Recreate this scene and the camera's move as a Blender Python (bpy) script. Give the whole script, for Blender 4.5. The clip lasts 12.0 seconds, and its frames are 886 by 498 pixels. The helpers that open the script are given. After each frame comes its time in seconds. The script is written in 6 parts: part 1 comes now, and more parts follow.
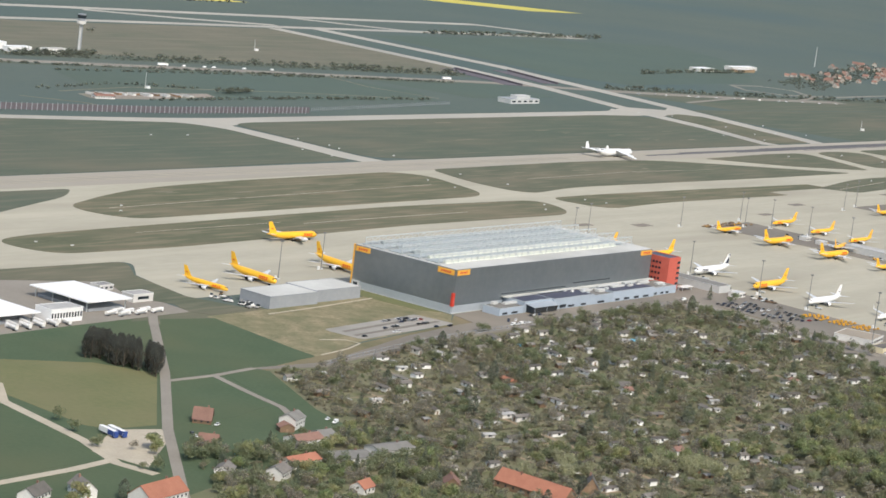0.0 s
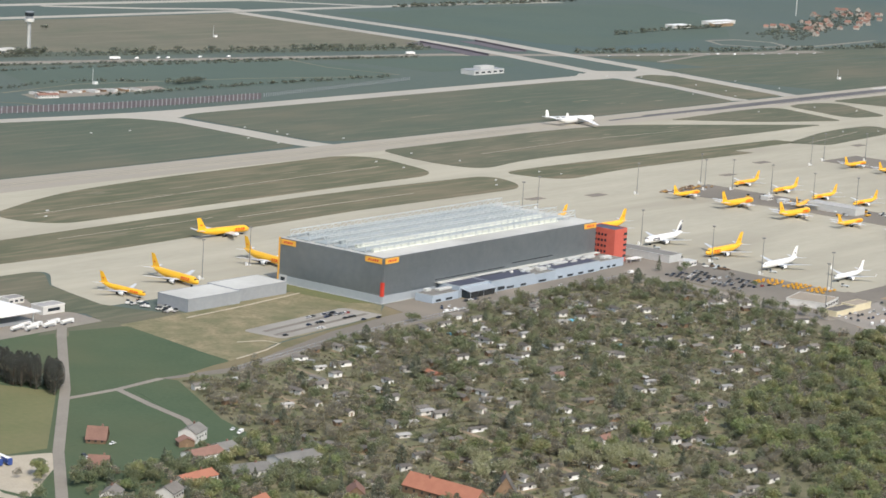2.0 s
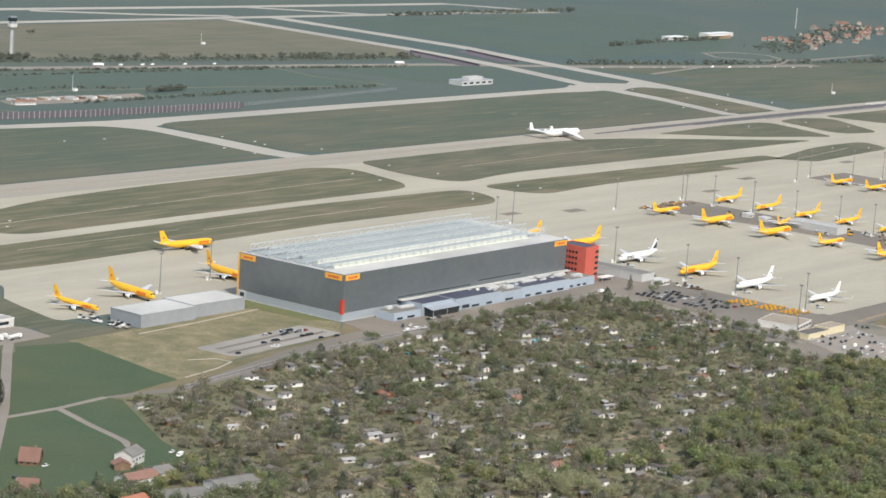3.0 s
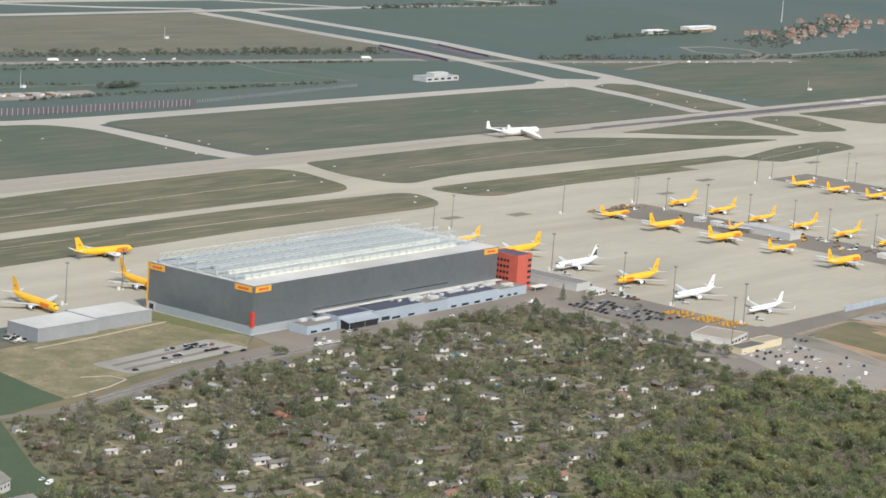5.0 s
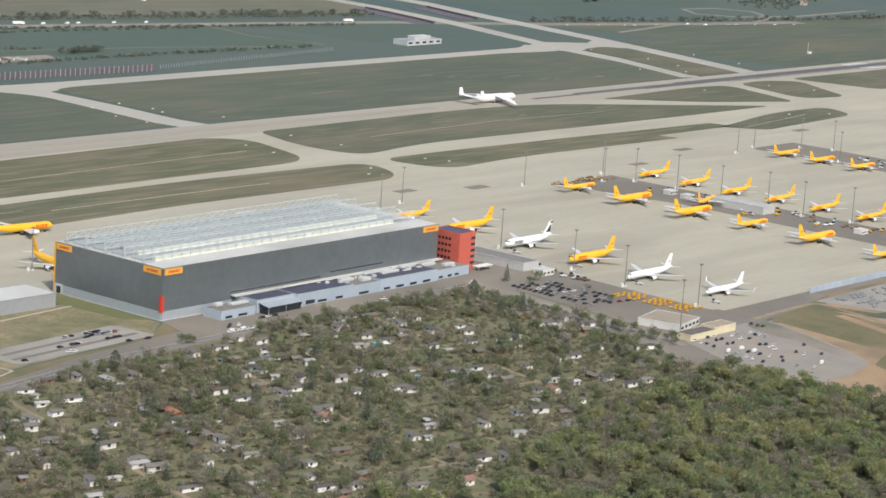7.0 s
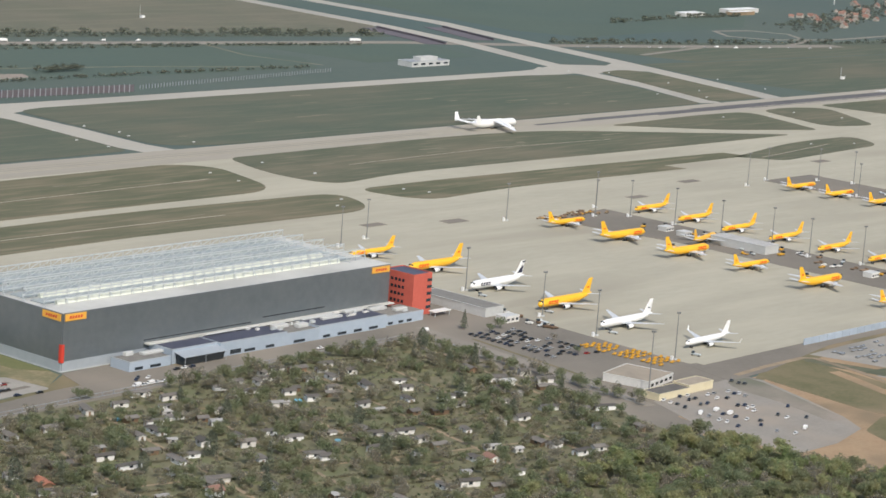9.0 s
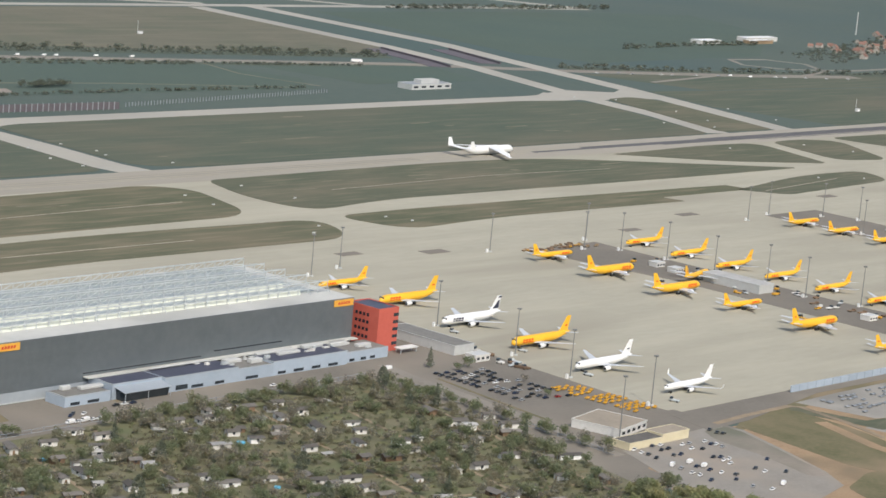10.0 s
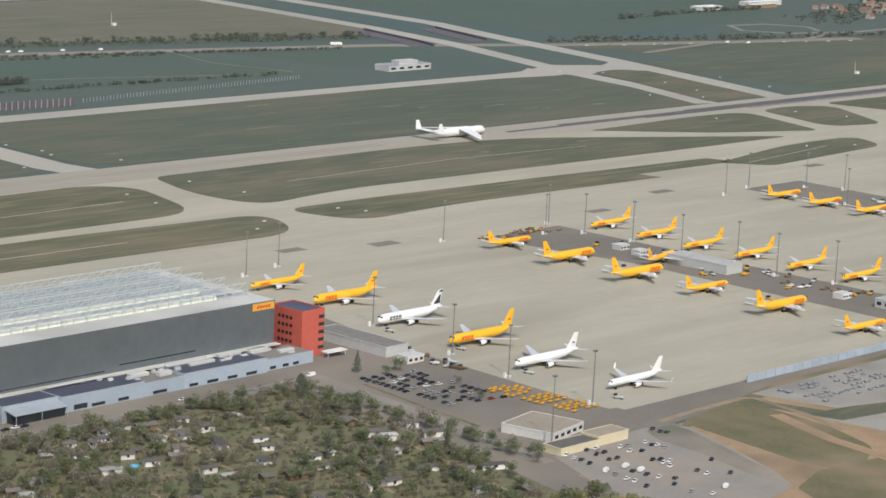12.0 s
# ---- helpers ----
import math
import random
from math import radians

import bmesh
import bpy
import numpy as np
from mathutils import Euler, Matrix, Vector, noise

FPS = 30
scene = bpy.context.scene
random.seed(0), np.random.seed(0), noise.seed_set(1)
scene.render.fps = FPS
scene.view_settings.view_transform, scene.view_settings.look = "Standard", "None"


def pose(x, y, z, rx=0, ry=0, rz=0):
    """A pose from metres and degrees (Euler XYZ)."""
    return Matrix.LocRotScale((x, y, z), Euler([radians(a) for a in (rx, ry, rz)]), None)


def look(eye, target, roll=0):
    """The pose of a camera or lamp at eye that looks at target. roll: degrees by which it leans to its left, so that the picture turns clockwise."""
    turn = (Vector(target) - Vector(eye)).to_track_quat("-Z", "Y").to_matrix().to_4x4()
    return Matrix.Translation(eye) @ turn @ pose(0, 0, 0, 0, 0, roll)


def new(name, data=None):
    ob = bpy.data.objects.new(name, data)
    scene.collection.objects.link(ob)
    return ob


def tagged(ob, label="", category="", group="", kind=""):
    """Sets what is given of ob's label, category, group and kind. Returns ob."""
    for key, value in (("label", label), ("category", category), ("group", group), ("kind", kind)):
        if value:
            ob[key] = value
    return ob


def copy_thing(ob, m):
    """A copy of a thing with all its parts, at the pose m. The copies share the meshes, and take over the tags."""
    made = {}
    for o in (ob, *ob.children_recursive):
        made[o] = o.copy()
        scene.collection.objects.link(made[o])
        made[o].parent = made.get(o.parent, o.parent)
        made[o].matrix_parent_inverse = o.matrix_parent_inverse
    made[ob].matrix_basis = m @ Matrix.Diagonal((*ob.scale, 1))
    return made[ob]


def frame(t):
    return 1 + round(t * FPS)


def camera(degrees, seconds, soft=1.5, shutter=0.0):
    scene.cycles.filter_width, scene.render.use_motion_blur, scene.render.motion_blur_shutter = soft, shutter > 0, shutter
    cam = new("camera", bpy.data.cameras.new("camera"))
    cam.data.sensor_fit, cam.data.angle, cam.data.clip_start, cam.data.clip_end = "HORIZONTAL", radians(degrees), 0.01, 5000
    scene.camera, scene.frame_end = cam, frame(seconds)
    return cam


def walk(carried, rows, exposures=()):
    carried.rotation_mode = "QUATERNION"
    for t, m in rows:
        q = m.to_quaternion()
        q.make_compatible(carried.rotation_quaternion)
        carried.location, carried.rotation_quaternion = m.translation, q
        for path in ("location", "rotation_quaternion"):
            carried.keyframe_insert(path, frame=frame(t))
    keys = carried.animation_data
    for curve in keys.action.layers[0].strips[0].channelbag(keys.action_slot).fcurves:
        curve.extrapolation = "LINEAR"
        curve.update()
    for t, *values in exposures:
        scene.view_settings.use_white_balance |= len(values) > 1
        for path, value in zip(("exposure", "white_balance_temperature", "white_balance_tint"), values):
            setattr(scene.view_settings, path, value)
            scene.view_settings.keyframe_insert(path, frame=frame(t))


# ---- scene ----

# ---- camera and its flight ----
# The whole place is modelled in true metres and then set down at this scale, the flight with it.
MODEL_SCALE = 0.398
cam = camera(20.0, 12.0, soft=1.62)
# seconds, eye in metres, heading clockwise from north, tilt down, roll
FLIGHT = [
    (0.0, -1492.42, -1129.07, 359.46, 52.521, 9.435, 7.183),
    (0.5, -1465.79, -1133.49, 361.75, 52.452, 8.678, 5.506),
    (1.0, -1440.40, -1136.43, 363.23, 52.441, 8.895, 4.232),
    (1.5, -1412.53, -1136.11, 364.45, 52.178, 9.724, 3.539),
    (2.0, -1383.91, -1135.38, 365.17, 51.988, 10.193, 3.467),
    (2.5, -1355.46, -1135.98, 365.92, 51.814, 10.154, 3.792),
    (3.0, -1327.72, -1137.00, 367.14, 51.672, 10.051, 4.072),
    (3.5, -1301.44, -1138.18, 368.70, 51.576, 10.022, 4.200),
    (4.0, -1276.00, -1139.46, 370.42, 51.500, 10.067, 4.214),
    (4.5, -1250.40, -1140.74, 372.12, 51.415, 10.177, 4.168),
    (5.0, -1223.60, -1141.94, 373.62, 51.291, 10.344, 4.113),
    (5.5, -1194.66, -1142.54, 374.69, 51.110, 10.565, 4.074),
    (6.0, -1162.56, -1140.42, 374.69, 50.910, 10.845, 4.027),
    (6.5, -1125.49, -1133.91, 372.51, 50.711, 11.137, 4.040),
    (7.0, -1083.30, -1123.90, 369.10, 50.400, 11.305, 3.962),
    (7.5, -1037.57, -1111.34, 365.04, 49.992, 11.338, 3.833),
    (8.0, -990.23, -1097.03, 360.68, 49.548, 11.264, 3.766),
    (8.5, -943.19, -1081.75, 356.38, 49.131, 11.110, 3.870),
    (9.0, -897.43, -1066.43, 352.39, 48.762, 10.906, 4.224),
    (9.5, -851.20, -1051.70, 348.57, 48.366, 10.679, 4.748),
    (10.0, -805.26, -1036.43, 344.92, 47.992, 10.433, 5.304),
    (10.5, -760.93, -1022.72, 341.96, 47.600, 10.047, 5.798),
    (11.0, -725.70, -1015.64, 340.24, 47.243, 9.527, 5.657),
    (11.5, -700.41, -1015.36, 339.93, 47.022, 9.736, 4.532),
    (12.0, -680.30, -1019.57, 340.21, 46.845, 11.021, 2.699),
]


def flight_pose(x, y, z, heading, tilt, roll):
    h, d = radians(heading), radians(tilt)
    way = Vector((math.sin(h) * math.cos(d), math.cos(h) * math.cos(d), -math.sin(d)))
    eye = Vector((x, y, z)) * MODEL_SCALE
    return look(eye, eye + way * 100, roll)


walk(cam, [(r[0], flight_pose(*r[1:])) for r in FLIGHT], exposures=[(0.0, 0.14), (3.0, 0.17), (5.5, 0.11), (8.5, 0.0), (9.5, -0.05), (11.0, -0.06), (11.5, -0.1), (12.0, -0.17)])

# ---- daylight ----
SUN_AZIMUTH, SUN_HEIGHT = 207.0, 48.0
world = bpy.data.worlds.new("sky")
scene.world = world
world.use_nodes = True
wn = world.node_tree.nodes
sky = wn.new("ShaderNodeTexSky")
sky.sky_type = "NISHITA"
sky.sun_disc = False
sky.sun_elevation = radians(SUN_HEIGHT)
sky.sun_rotation = radians(SUN_AZIMUTH)
sky.air_density, sky.dust_density, sky.altitude = 1.2, 3.0, 150
wn["Background"].inputs["Strength"].default_value = 0.15
world.node_tree.links.new(sky.outputs["Color"], wn["Background"].inputs["Color"])
sun_data = bpy.data.lights.new("sun", "SUN")
sun_data.energy, sun_data.angle, sun_data.color = 2.9, radians(0.8), (1.0, 0.94, 0.84)
sun = new("sun", sun_data)
sun.matrix_world = look((0, 0, 400), (-math.sin(radians(SUN_AZIMUTH)), -math.cos(radians(SUN_AZIMUTH)), 400 - math.tan(radians(SUN_HEIGHT))))

# ---- materials ----


def surface(name, c1, c2, rough=0.85, fine=1.0, coarse=25.0, metal=0.0, bump=0.0, vary=0.0, third=None, world_space=True, spec=0.3, stretch=1.0, streak=None, streak_size=7.0, streak_most=0.8):
    """Two colours mingled by noise at two sizes (metres); vary: brightness from object to object; third: a stain colour."""
    m = bpy.data.materials.new(name)
    m.use_nodes = True
    n, l = m.node_tree.nodes, m.node_tree.links
    b = n["Principled BSDF"]
    b.inputs["Roughness"].default_value, b.inputs["Metallic"].default_value = rough, metal
    b.inputs["Specular IOR Level"].default_value = spec
    src = n.new("ShaderNodeNewGeometry").outputs["Position"] if world_space else n.new("ShaderNodeTexCoord").outputs["Object"]

    if stretch != 1.0:
        mp = n.new("ShaderNodeMapping")
        mp.inputs["Scale"].default_value = (1.0 / stretch, 1.0, 1.0)
        l.new(src, mp.inputs["Vector"])
        src = mp.outputs["Vector"]

    def noise_at(size, detail):
        t = n.new("ShaderNodeTexNoise")
        t.inputs["Scale"].default_value, t.inputs["Detail"].default_value = 1.0 / (size * (MODEL_SCALE if world_space else 1.0)), detail
        l.new(src, t.inputs["Vector"])
        r = n.new("ShaderNodeMapRange")
        r.inputs["From Min"].default_value, r.inputs["From Max"].default_value = 0.3, 0.7
        l.new(t.outputs["Fac"], r.inputs["Value"])
        return r.outputs["Result"]

    def mix(fac, a, c, blend="MIX"):
        x = n.new("ShaderNodeMix")
        x.data_type, x.blend_type = "RGBA", blend
        for sock, v in (("Factor", fac), ("A", a), ("B", c)):
            s = [i for i in x.inputs if i.name == sock and i.enabled][0]
            if isinstance(v, (int, float)):
                s.default_value = v
            elif isinstance(v, tuple):
                s.default_value = (*v, 1)
            else:
                l.new(v, s)
        return [o for o in x.outputs if o.enabled][0]

    f_small, f_big = noise_at(fine, 3), noise_at(coarse, 4)
    avg = n.new("ShaderNodeMath")
    avg.operation = "MULTIPLY_ADD"
    avg.inputs[1].default_value = 0.45
    half = n.new("ShaderNodeMath")
    half.operation = "MULTIPLY"
    half.inputs[1].default_value = 0.55
    l.new(f_big, half.inputs[0])
    l.new(f_small, avg.inputs[0])
    l.new(half.outputs[0], avg.inputs[2])
    col = mix(avg.outputs[0], c1, c2)
    if third:
        f3 = noise_at(coarse * 3.1, 2)
        sq = n.new("ShaderNodeMath")
        sq.operation = "POWER"
        sq.inputs[1].default_value = 2.0
        l.new(f3, sq.inputs[0])
        col = mix(sq.outputs[0], col, third)
    if streak:  # long worn streaks along x
        mp = n.new("ShaderNodeMapping")
        mp.inputs["Scale"].default_value = (0.12, 1.0, 1.0)
        l.new(n.new("ShaderNodeNewGeometry").outputs["Position"], mp.inputs["Vector"])
        t = n.new("ShaderNodeTexNoise")
        t.inputs["Scale"].default_value, t.inputs["Detail"].default_value = 1.0 / (streak_size * MODEL_SCALE), 5
        l.new(mp.outputs["Vector"], t.inputs["Vector"])
        r = n.new("ShaderNodeMapRange")
        r.inputs["From Min"].default_value, r.inputs["From Max"].default_value, r.inputs["To Max"].default_value = 0.48, 0.72, streak_most
        l.new(t.outputs["Fac"], r.inputs["Value"])
        col = mix(r.outputs["Result"], col, streak)
    if vary:
        info = n.new("ShaderNodeObjectInfo")
        r = n.new("ShaderNodeMapRange")
        r.inputs["To Min"].default_value, r.inputs["To Max"].default_value = 1 - vary, 1 + vary
        l.new(info.outputs["Random"], r.inputs["Value"])
        hsv = n.new("ShaderNodeHueSaturation")
        l.new(r.outputs["Result"], hsv.inputs["Value"])
        l.new(col, hsv.inputs["Color"])
        col = hsv.outputs["Color"]
    l.new(col, b.inputs["Base Color"])
    if bump:
        bp = n.new("ShaderNodeBump")
        bp.inputs["Strength"].default_value, bp.inputs["Distance"].default_value = bump, 0.3 * MODEL_SCALE
        l.new(f_small, bp.inputs["Height"])
        l.new(bp.outputs["Normal"], b.inputs["Normal"])
    return m


def leafage(name, c1, c2, c3, thin=0.3):
    """Leaves: colour by island and from tree to tree; light shines through them and between the twigs."""
    m = bpy.data.materials.new(name)
    m.use_nodes = True
    n, l = m.node_tree.nodes, m.node_tree.links
    b = n["Principled BSDF"]
    b.inputs["Roughness"].default_value = 0.8
    b.inputs["Specular IOR Level"].default_value = 0.1
    g, info = n.new("ShaderNodeNewGeometry"), n.new("ShaderNodeObjectInfo")
    r1, r2 = n.new("ShaderNodeMix"), n.new("ShaderNodeMix")
    for r in (r1, r2):
        r.data_type = "RGBA"
    r1.inputs[6].default_value, r1.inputs[7].default_value = (*c1, 1), (*c2, 1)
    l.new(g.outputs["Random Per Island"], r1.inputs[0])
    l.new(r1.outputs[2], r2.inputs[6])
    r2.inputs[7].default_value = (*c3, 1)
    tone = []
    for size in (7.0, 38.0):
        t, r = n.new("ShaderNodeTexNoise"), n.new("ShaderNodeMapRange")
        l.new(g.outputs["Position"], t.inputs["Vector"])
        t.inputs["Scale"].default_value, t.inputs["Detail"].default_value = 1.0 / (size * MODEL_SCALE), 1.0
        r.inputs["From Min"].default_value, r.inputs["From Max"].default_value = 0.36, 0.64
        l.new(t.outputs["Fac"], r.inputs["Value"])
        tone.append(r.outputs["Result"])
    half = n.new("ShaderNodeMath")
    half.operation = "MULTIPLY_ADD"
    l.new(tone[0], half.inputs[0])
    half.inputs[1].default_value = 0.6
    mul = n.new("ShaderNodeMath")
    mul.operation = "MULTIPLY"
    l.new(tone[1], mul.inputs[0])
    mul.inputs[1].default_value = 0.4
    l.new(mul.outputs[0], half.inputs[2])
    l.new(half.outputs[0], r2.inputs[0])
    value = n.new("ShaderNodeMapRange")
    value.inputs["To Min"].default_value, value.inputs["To Max"].default_value = 0.85, 1.15
    l.new(info.outputs["Random"], value.inputs["Value"])
    hsv = n.new("ShaderNodeHueSaturation")
    l.new(value.outputs["Result"], hsv.inputs["Value"])
    l.new(r2.outputs[2], hsv.inputs["Color"])
    l.new(hsv.outputs["Color"], b.inputs["Base Color"])
    tr, mx = n.new("ShaderNodeBsdfTranslucent"), n.new("ShaderNodeMixShader")
    l.new(hsv.outputs["Color"], tr.inputs["Color"])
    mx.inputs["Fac"].default_value = 0.5
    l.new(b.outputs["BSDF"], mx.inputs[1])
    l.new(tr.outputs["BSDF"], mx.inputs[2])
    gap, out = n.new("ShaderNodeBsdfTransparent"), n.new("ShaderNodeMixShader")
    out.inputs["Fac"].default_value = thin
    l.new(mx.outputs["Shader"], out.inputs[1])
    l.new(gap.outputs["BSDF"], out.inputs[2])
    l.new(out.outputs["Shader"], n["Material Output"].inputs["Surface"])
    return m


M_GRASS = surface("airfield_grass", (0.074, 0.092, 0.058), (0.116, 0.120, 0.080), 0.95, 4, 26, stretch=2.0, third=(0.155, 0.141, 0.097), bump=0.3, streak=(0.190, 0.172, 0.120), streak_most=0.7)
M_GRASS_GREEN = surface("greener_airfield_grass", (0.068, 0.094, 0.068), (0.102, 0.117, 0.082), 0.95, 4, 34, stretch=2.5, third=(0.132, 0.127, 0.090), bump=0.3, streak=(0.150, 0.143, 0.104), streak_size=11.0, streak_most=0.7)
M_GRASS_DRY = surface("dry_airfield_grass", (0.080, 0.094, 0.054), (0.124, 0.124, 0.076), 0.95, 4, 22, stretch=2.0, third=(0.170, 0.150, 0.098), bump=0.3, streak=(0.235, 0.200, 0.136), streak_size=9.0, streak_most=0.75)
M_SCUFF = surface("worn_grass_track", (0.170, 0.158, 0.110), (0.240, 0.220, 0.160), 0.95, 3, 16, third=(0.12, 0.12, 0.08))
# bluish tint: distance haze mixed into the land's colour
M_LAND_HAZE = surface("farmland", (0.080, 0.110, 0.095), (0.108, 0.128, 0.106), 0.95, 12, 260, third=(0.072, 0.108, 0.104))
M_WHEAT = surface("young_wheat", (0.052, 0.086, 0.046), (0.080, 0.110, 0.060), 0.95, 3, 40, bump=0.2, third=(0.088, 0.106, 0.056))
# wheat again, with the blue of distance haze put into its colour
M_WHEAT_HAZE = surface("far_wheat_haze", (0.072, 0.106, 0.090), (0.092, 0.122, 0.098), 0.95, 8, 120, third=(0.085, 0.108, 0.080))
M_OLIVE = surface("meadow", (0.112, 0.130, 0.056), (0.165, 0.165, 0.078), 0.95, 4, 35, bump=0.2, third=(0.175, 0.160, 0.085))
M_DRY = surface("dry_grass", (0.115, 0.122, 0.062), (0.345, 0.280, 0.180), 0.95, 3, 13, third=(0.135, 0.138, 0.072), bump=0.2)
M_BROWN = surface("stubble", (0.128, 0.128, 0.094), (0.175, 0.162, 0.118), 0.95, 8, 60, third=(0.105, 0.118, 0.082), streak=(0.20, 0.180, 0.130), streak_size=20.0, streak_most=0.6)
M_RAPE = surface("rapeseed_bloom", (0.52, 0.45, 0.08), (0.60, 0.52, 0.11), 0.9, 5, 60, third=(0.42, 0.40, 0.12))
M_SOIL = surface("bare_soil", (0.30, 0.20, 0.12), (0.40, 0.29, 0.18), 0.95, 2, 14, third=(0.22, 0.17, 0.11), bump=0.3)
M_GARDEN = surface("garden_ground", (0.096, 0.108, 0.056), (0.220, 0.188, 0.127), 0.95, 1.3, 9, third=(0.135, 0.148, 0.076), bump=0.3)
M_CONC = surface("apron_concrete", (0.364, 0.344, 0.272), (0.440, 0.415, 0.332), 0.85, 5, 30, third=(0.335, 0.312, 0.246), stretch=3.0, streak=(0.465, 0.436, 0.345), spec=0.2, streak_size=26.0, streak_most=0.6)
M_TAXI = surface("taxiway_concrete", (0.37, 0.35, 0.30), (0.43, 0.405, 0.35), 0.8, 6, 70, third=(0.33, 0.315, 0.275))
M_RUN = surface("runway_concrete", (0.335, 0.310, 0.260), (0.400, 0.370, 0.310), 0.9, 5, 110, stretch=6.0, third=(0.30, 0.28, 0.24), spec=0.1)
M_RUBBER = surface("tyre_rubber_on_concrete", (0.070, 0.070, 0.074), (0.165, 0.158, 0.152), 0.8, 4, 70, stretch=8.0)
M_RUBBER_FAINT = surface("faint_tyre_rubber", (0.265, 0.245, 0.210), (0.345, 0.320, 0.270), 0.9, 4, 90, stretch=8.0, spec=0.1)
M_ASPH = surface("asphalt", (0.158, 0.143, 0.120), (0.205, 0.186, 0.156), 0.9, 3, 30, third=(0.245, 0.217, 0.178))
M_ROAD = surface("worn_road", (0.215, 0.195, 0.165), (0.285, 0.260, 0.220), 0.9, 2, 30)
M_GRAVEL = surface("gravel", (0.36, 0.32, 0.25), (0.47, 0.42, 0.33), 0.95, 1.5, 12, bump=0.2)
M_LOT = surface("car_park_paving", (0.285, 0.270, 0.240), (0.365, 0.345, 0.305), 0.9, 2, 18, third=(0.23, 0.22, 0.195))
M_WHITE = surface("white_paint", (0.78, 0.78, 0.77), (0.84, 0.84, 0.83), 0.5, 2, 20, spec=0.5)
M_OFFWHITE = surface("worn_white_wall", (0.58, 0.57, 0.54), (0.72, 0.71, 0.68), 0.7, 1, 7, vary=0.12)
M_CLAD = surface("dark_metal_cladding", (0.175, 0.200, 0.218), (0.222, 0.246, 0.262), 0.38, 5, 40, metal=0.5, spec=0.5)
M_PLINTH = surface("light_metal_panel", (0.36, 0.40, 0.44), (0.43, 0.47, 0.50), 0.45, 4, 22, metal=0.2, spec=0.5)
M_BLUEGREY = surface("blue_grey_panel", (0.34, 0.405, 0.48), (0.41, 0.475, 0.55), 0.5, 3, 18, vary=0.06)
M_ROOFDECK = surface("pale_roof_deck", (0.50, 0.50, 0.47), (0.60, 0.60, 0.56), 0.7, 4, 22, third=(0.42, 0.42, 0.39))
M_STEEL = surface("galvanised_steel", (0.50, 0.53, 0.53), (0.60, 0.63, 0.63), 0.5, 2, 15, metal=0.2)
M_SKYLIGHT = surface("milky_skylight", (0.64, 0.67, 0.58), (0.76, 0.78, 0.69), 0.35, 3, 12, spec=0.5)
M_RED = surface("red_render", (0.50, 0.108, 0.078), (0.57, 0.135, 0.098), 0.7, 3, 12)
M_GLASS = surface("dark_glass", (0.020, 0.028, 0.036), (0.035, 0.045, 0.055), 0.12, 3, 10, spec=0.6)
M_SOLAR = surface("dark_blue_roofing", (0.055, 0.062, 0.095), (0.085, 0.092, 0.125), 0.5, 3, 15)
M_SIGN = surface("sign_orange_yellow", (0.76, 0.38, 0.06), (0.82, 0.44, 0.08), 0.5, 2, 10)
M_SIGNRED = surface("sign_red", (0.56, 0.055, 0.035), (0.63, 0.07, 0.045), 0.5, 2, 10)
M_GREYWALL = surface("grey_wall_panel", (0.27, 0.29, 0.31), (0.33, 0.35, 0.37), 0.6, 3, 14)
M_PALEGREY = surface("pale_grey_panel", (0.46, 0.47, 0.46), (0.56, 0.57, 0.56), 0.6, 3, 14)
M_CREAM = surface("cream_wall", (0.62, 0.55, 0.38), (0.70, 0.63, 0.45), 0.75, 2, 10)
M_BEIGEROOF = surface("beige_flat_roof", (0.29, 0.25, 0.195), (0.36, 0.31, 0.245), 0.85, 2, 10)
M_PLANE_Y = surface("yellow_aircraft_paint", (0.84, 0.45, 0.024), (0.88, 0.49, 0.030), 0.35, 4, 20, spec=0.5)
M_PLANE_R = surface("red_aircraft_marking", (0.70, 0.06, 0.02), (0.74, 0.08, 0.02), 0.4, 2, 10)
M_PLANE_W = surface("white_aircraft_paint", (0.80, 0.80, 0.79), (0.85, 0.85, 0.84), 0.35, 4, 20, spec=0.5)
M_PLANE_DK = surface("dark_aircraft_marking", (0.03, 0.035, 0.06), (0.045, 0.05, 0.08), 0.4, 2, 10)
M_WING = surface("grey_wing_paint", (0.52, 0.54, 0.56), (0.60, 0.62, 0.63), 0.35, 3, 12, spec=0.5)
M_NACELLE = surface("pale_nacelle_paint", (0.72, 0.73, 0.73), (0.80, 0.80, 0.80), 0.3, 3, 12, spec=0.5)
M_TYRE = surface("rubber_tyre", (0.02, 0.02, 0.02), (0.035, 0.035, 0.035), 0.9, 0.5, 3)
M_BARK = surface("bark", (0.075, 0.058, 0.042), (0.13, 0.105, 0.08), 0.95, 0.4, 3)
M_TILE = surface("red_clay_tile", (0.29, 0.122, 0.078), (0.38, 0.168, 0.110), 0.85, 0.8, 6, vary=0.15)
M_TILEDK = surface("brown_clay_tile", (0.195, 0.115, 0.090), (0.275, 0.160, 0.125), 0.85, 0.8, 6, vary=0.18)
M_FELT = surface("grey_roofing_felt", (0.110, 0.102, 0.092), (0.170, 0.158, 0.142), 0.9, 0.8, 5, vary=0.4)
M_PALEROOF = surface("pale_sheet_roof", (0.27, 0.265, 0.25), (0.44, 0.43, 0.41), 0.6, 0.8, 5, vary=0.3)
M_BROWNWALL = surface("stained_timber", (0.17, 0.11, 0.07), (0.25, 0.17, 0.11), 0.85, 0.8, 5, vary=0.35)
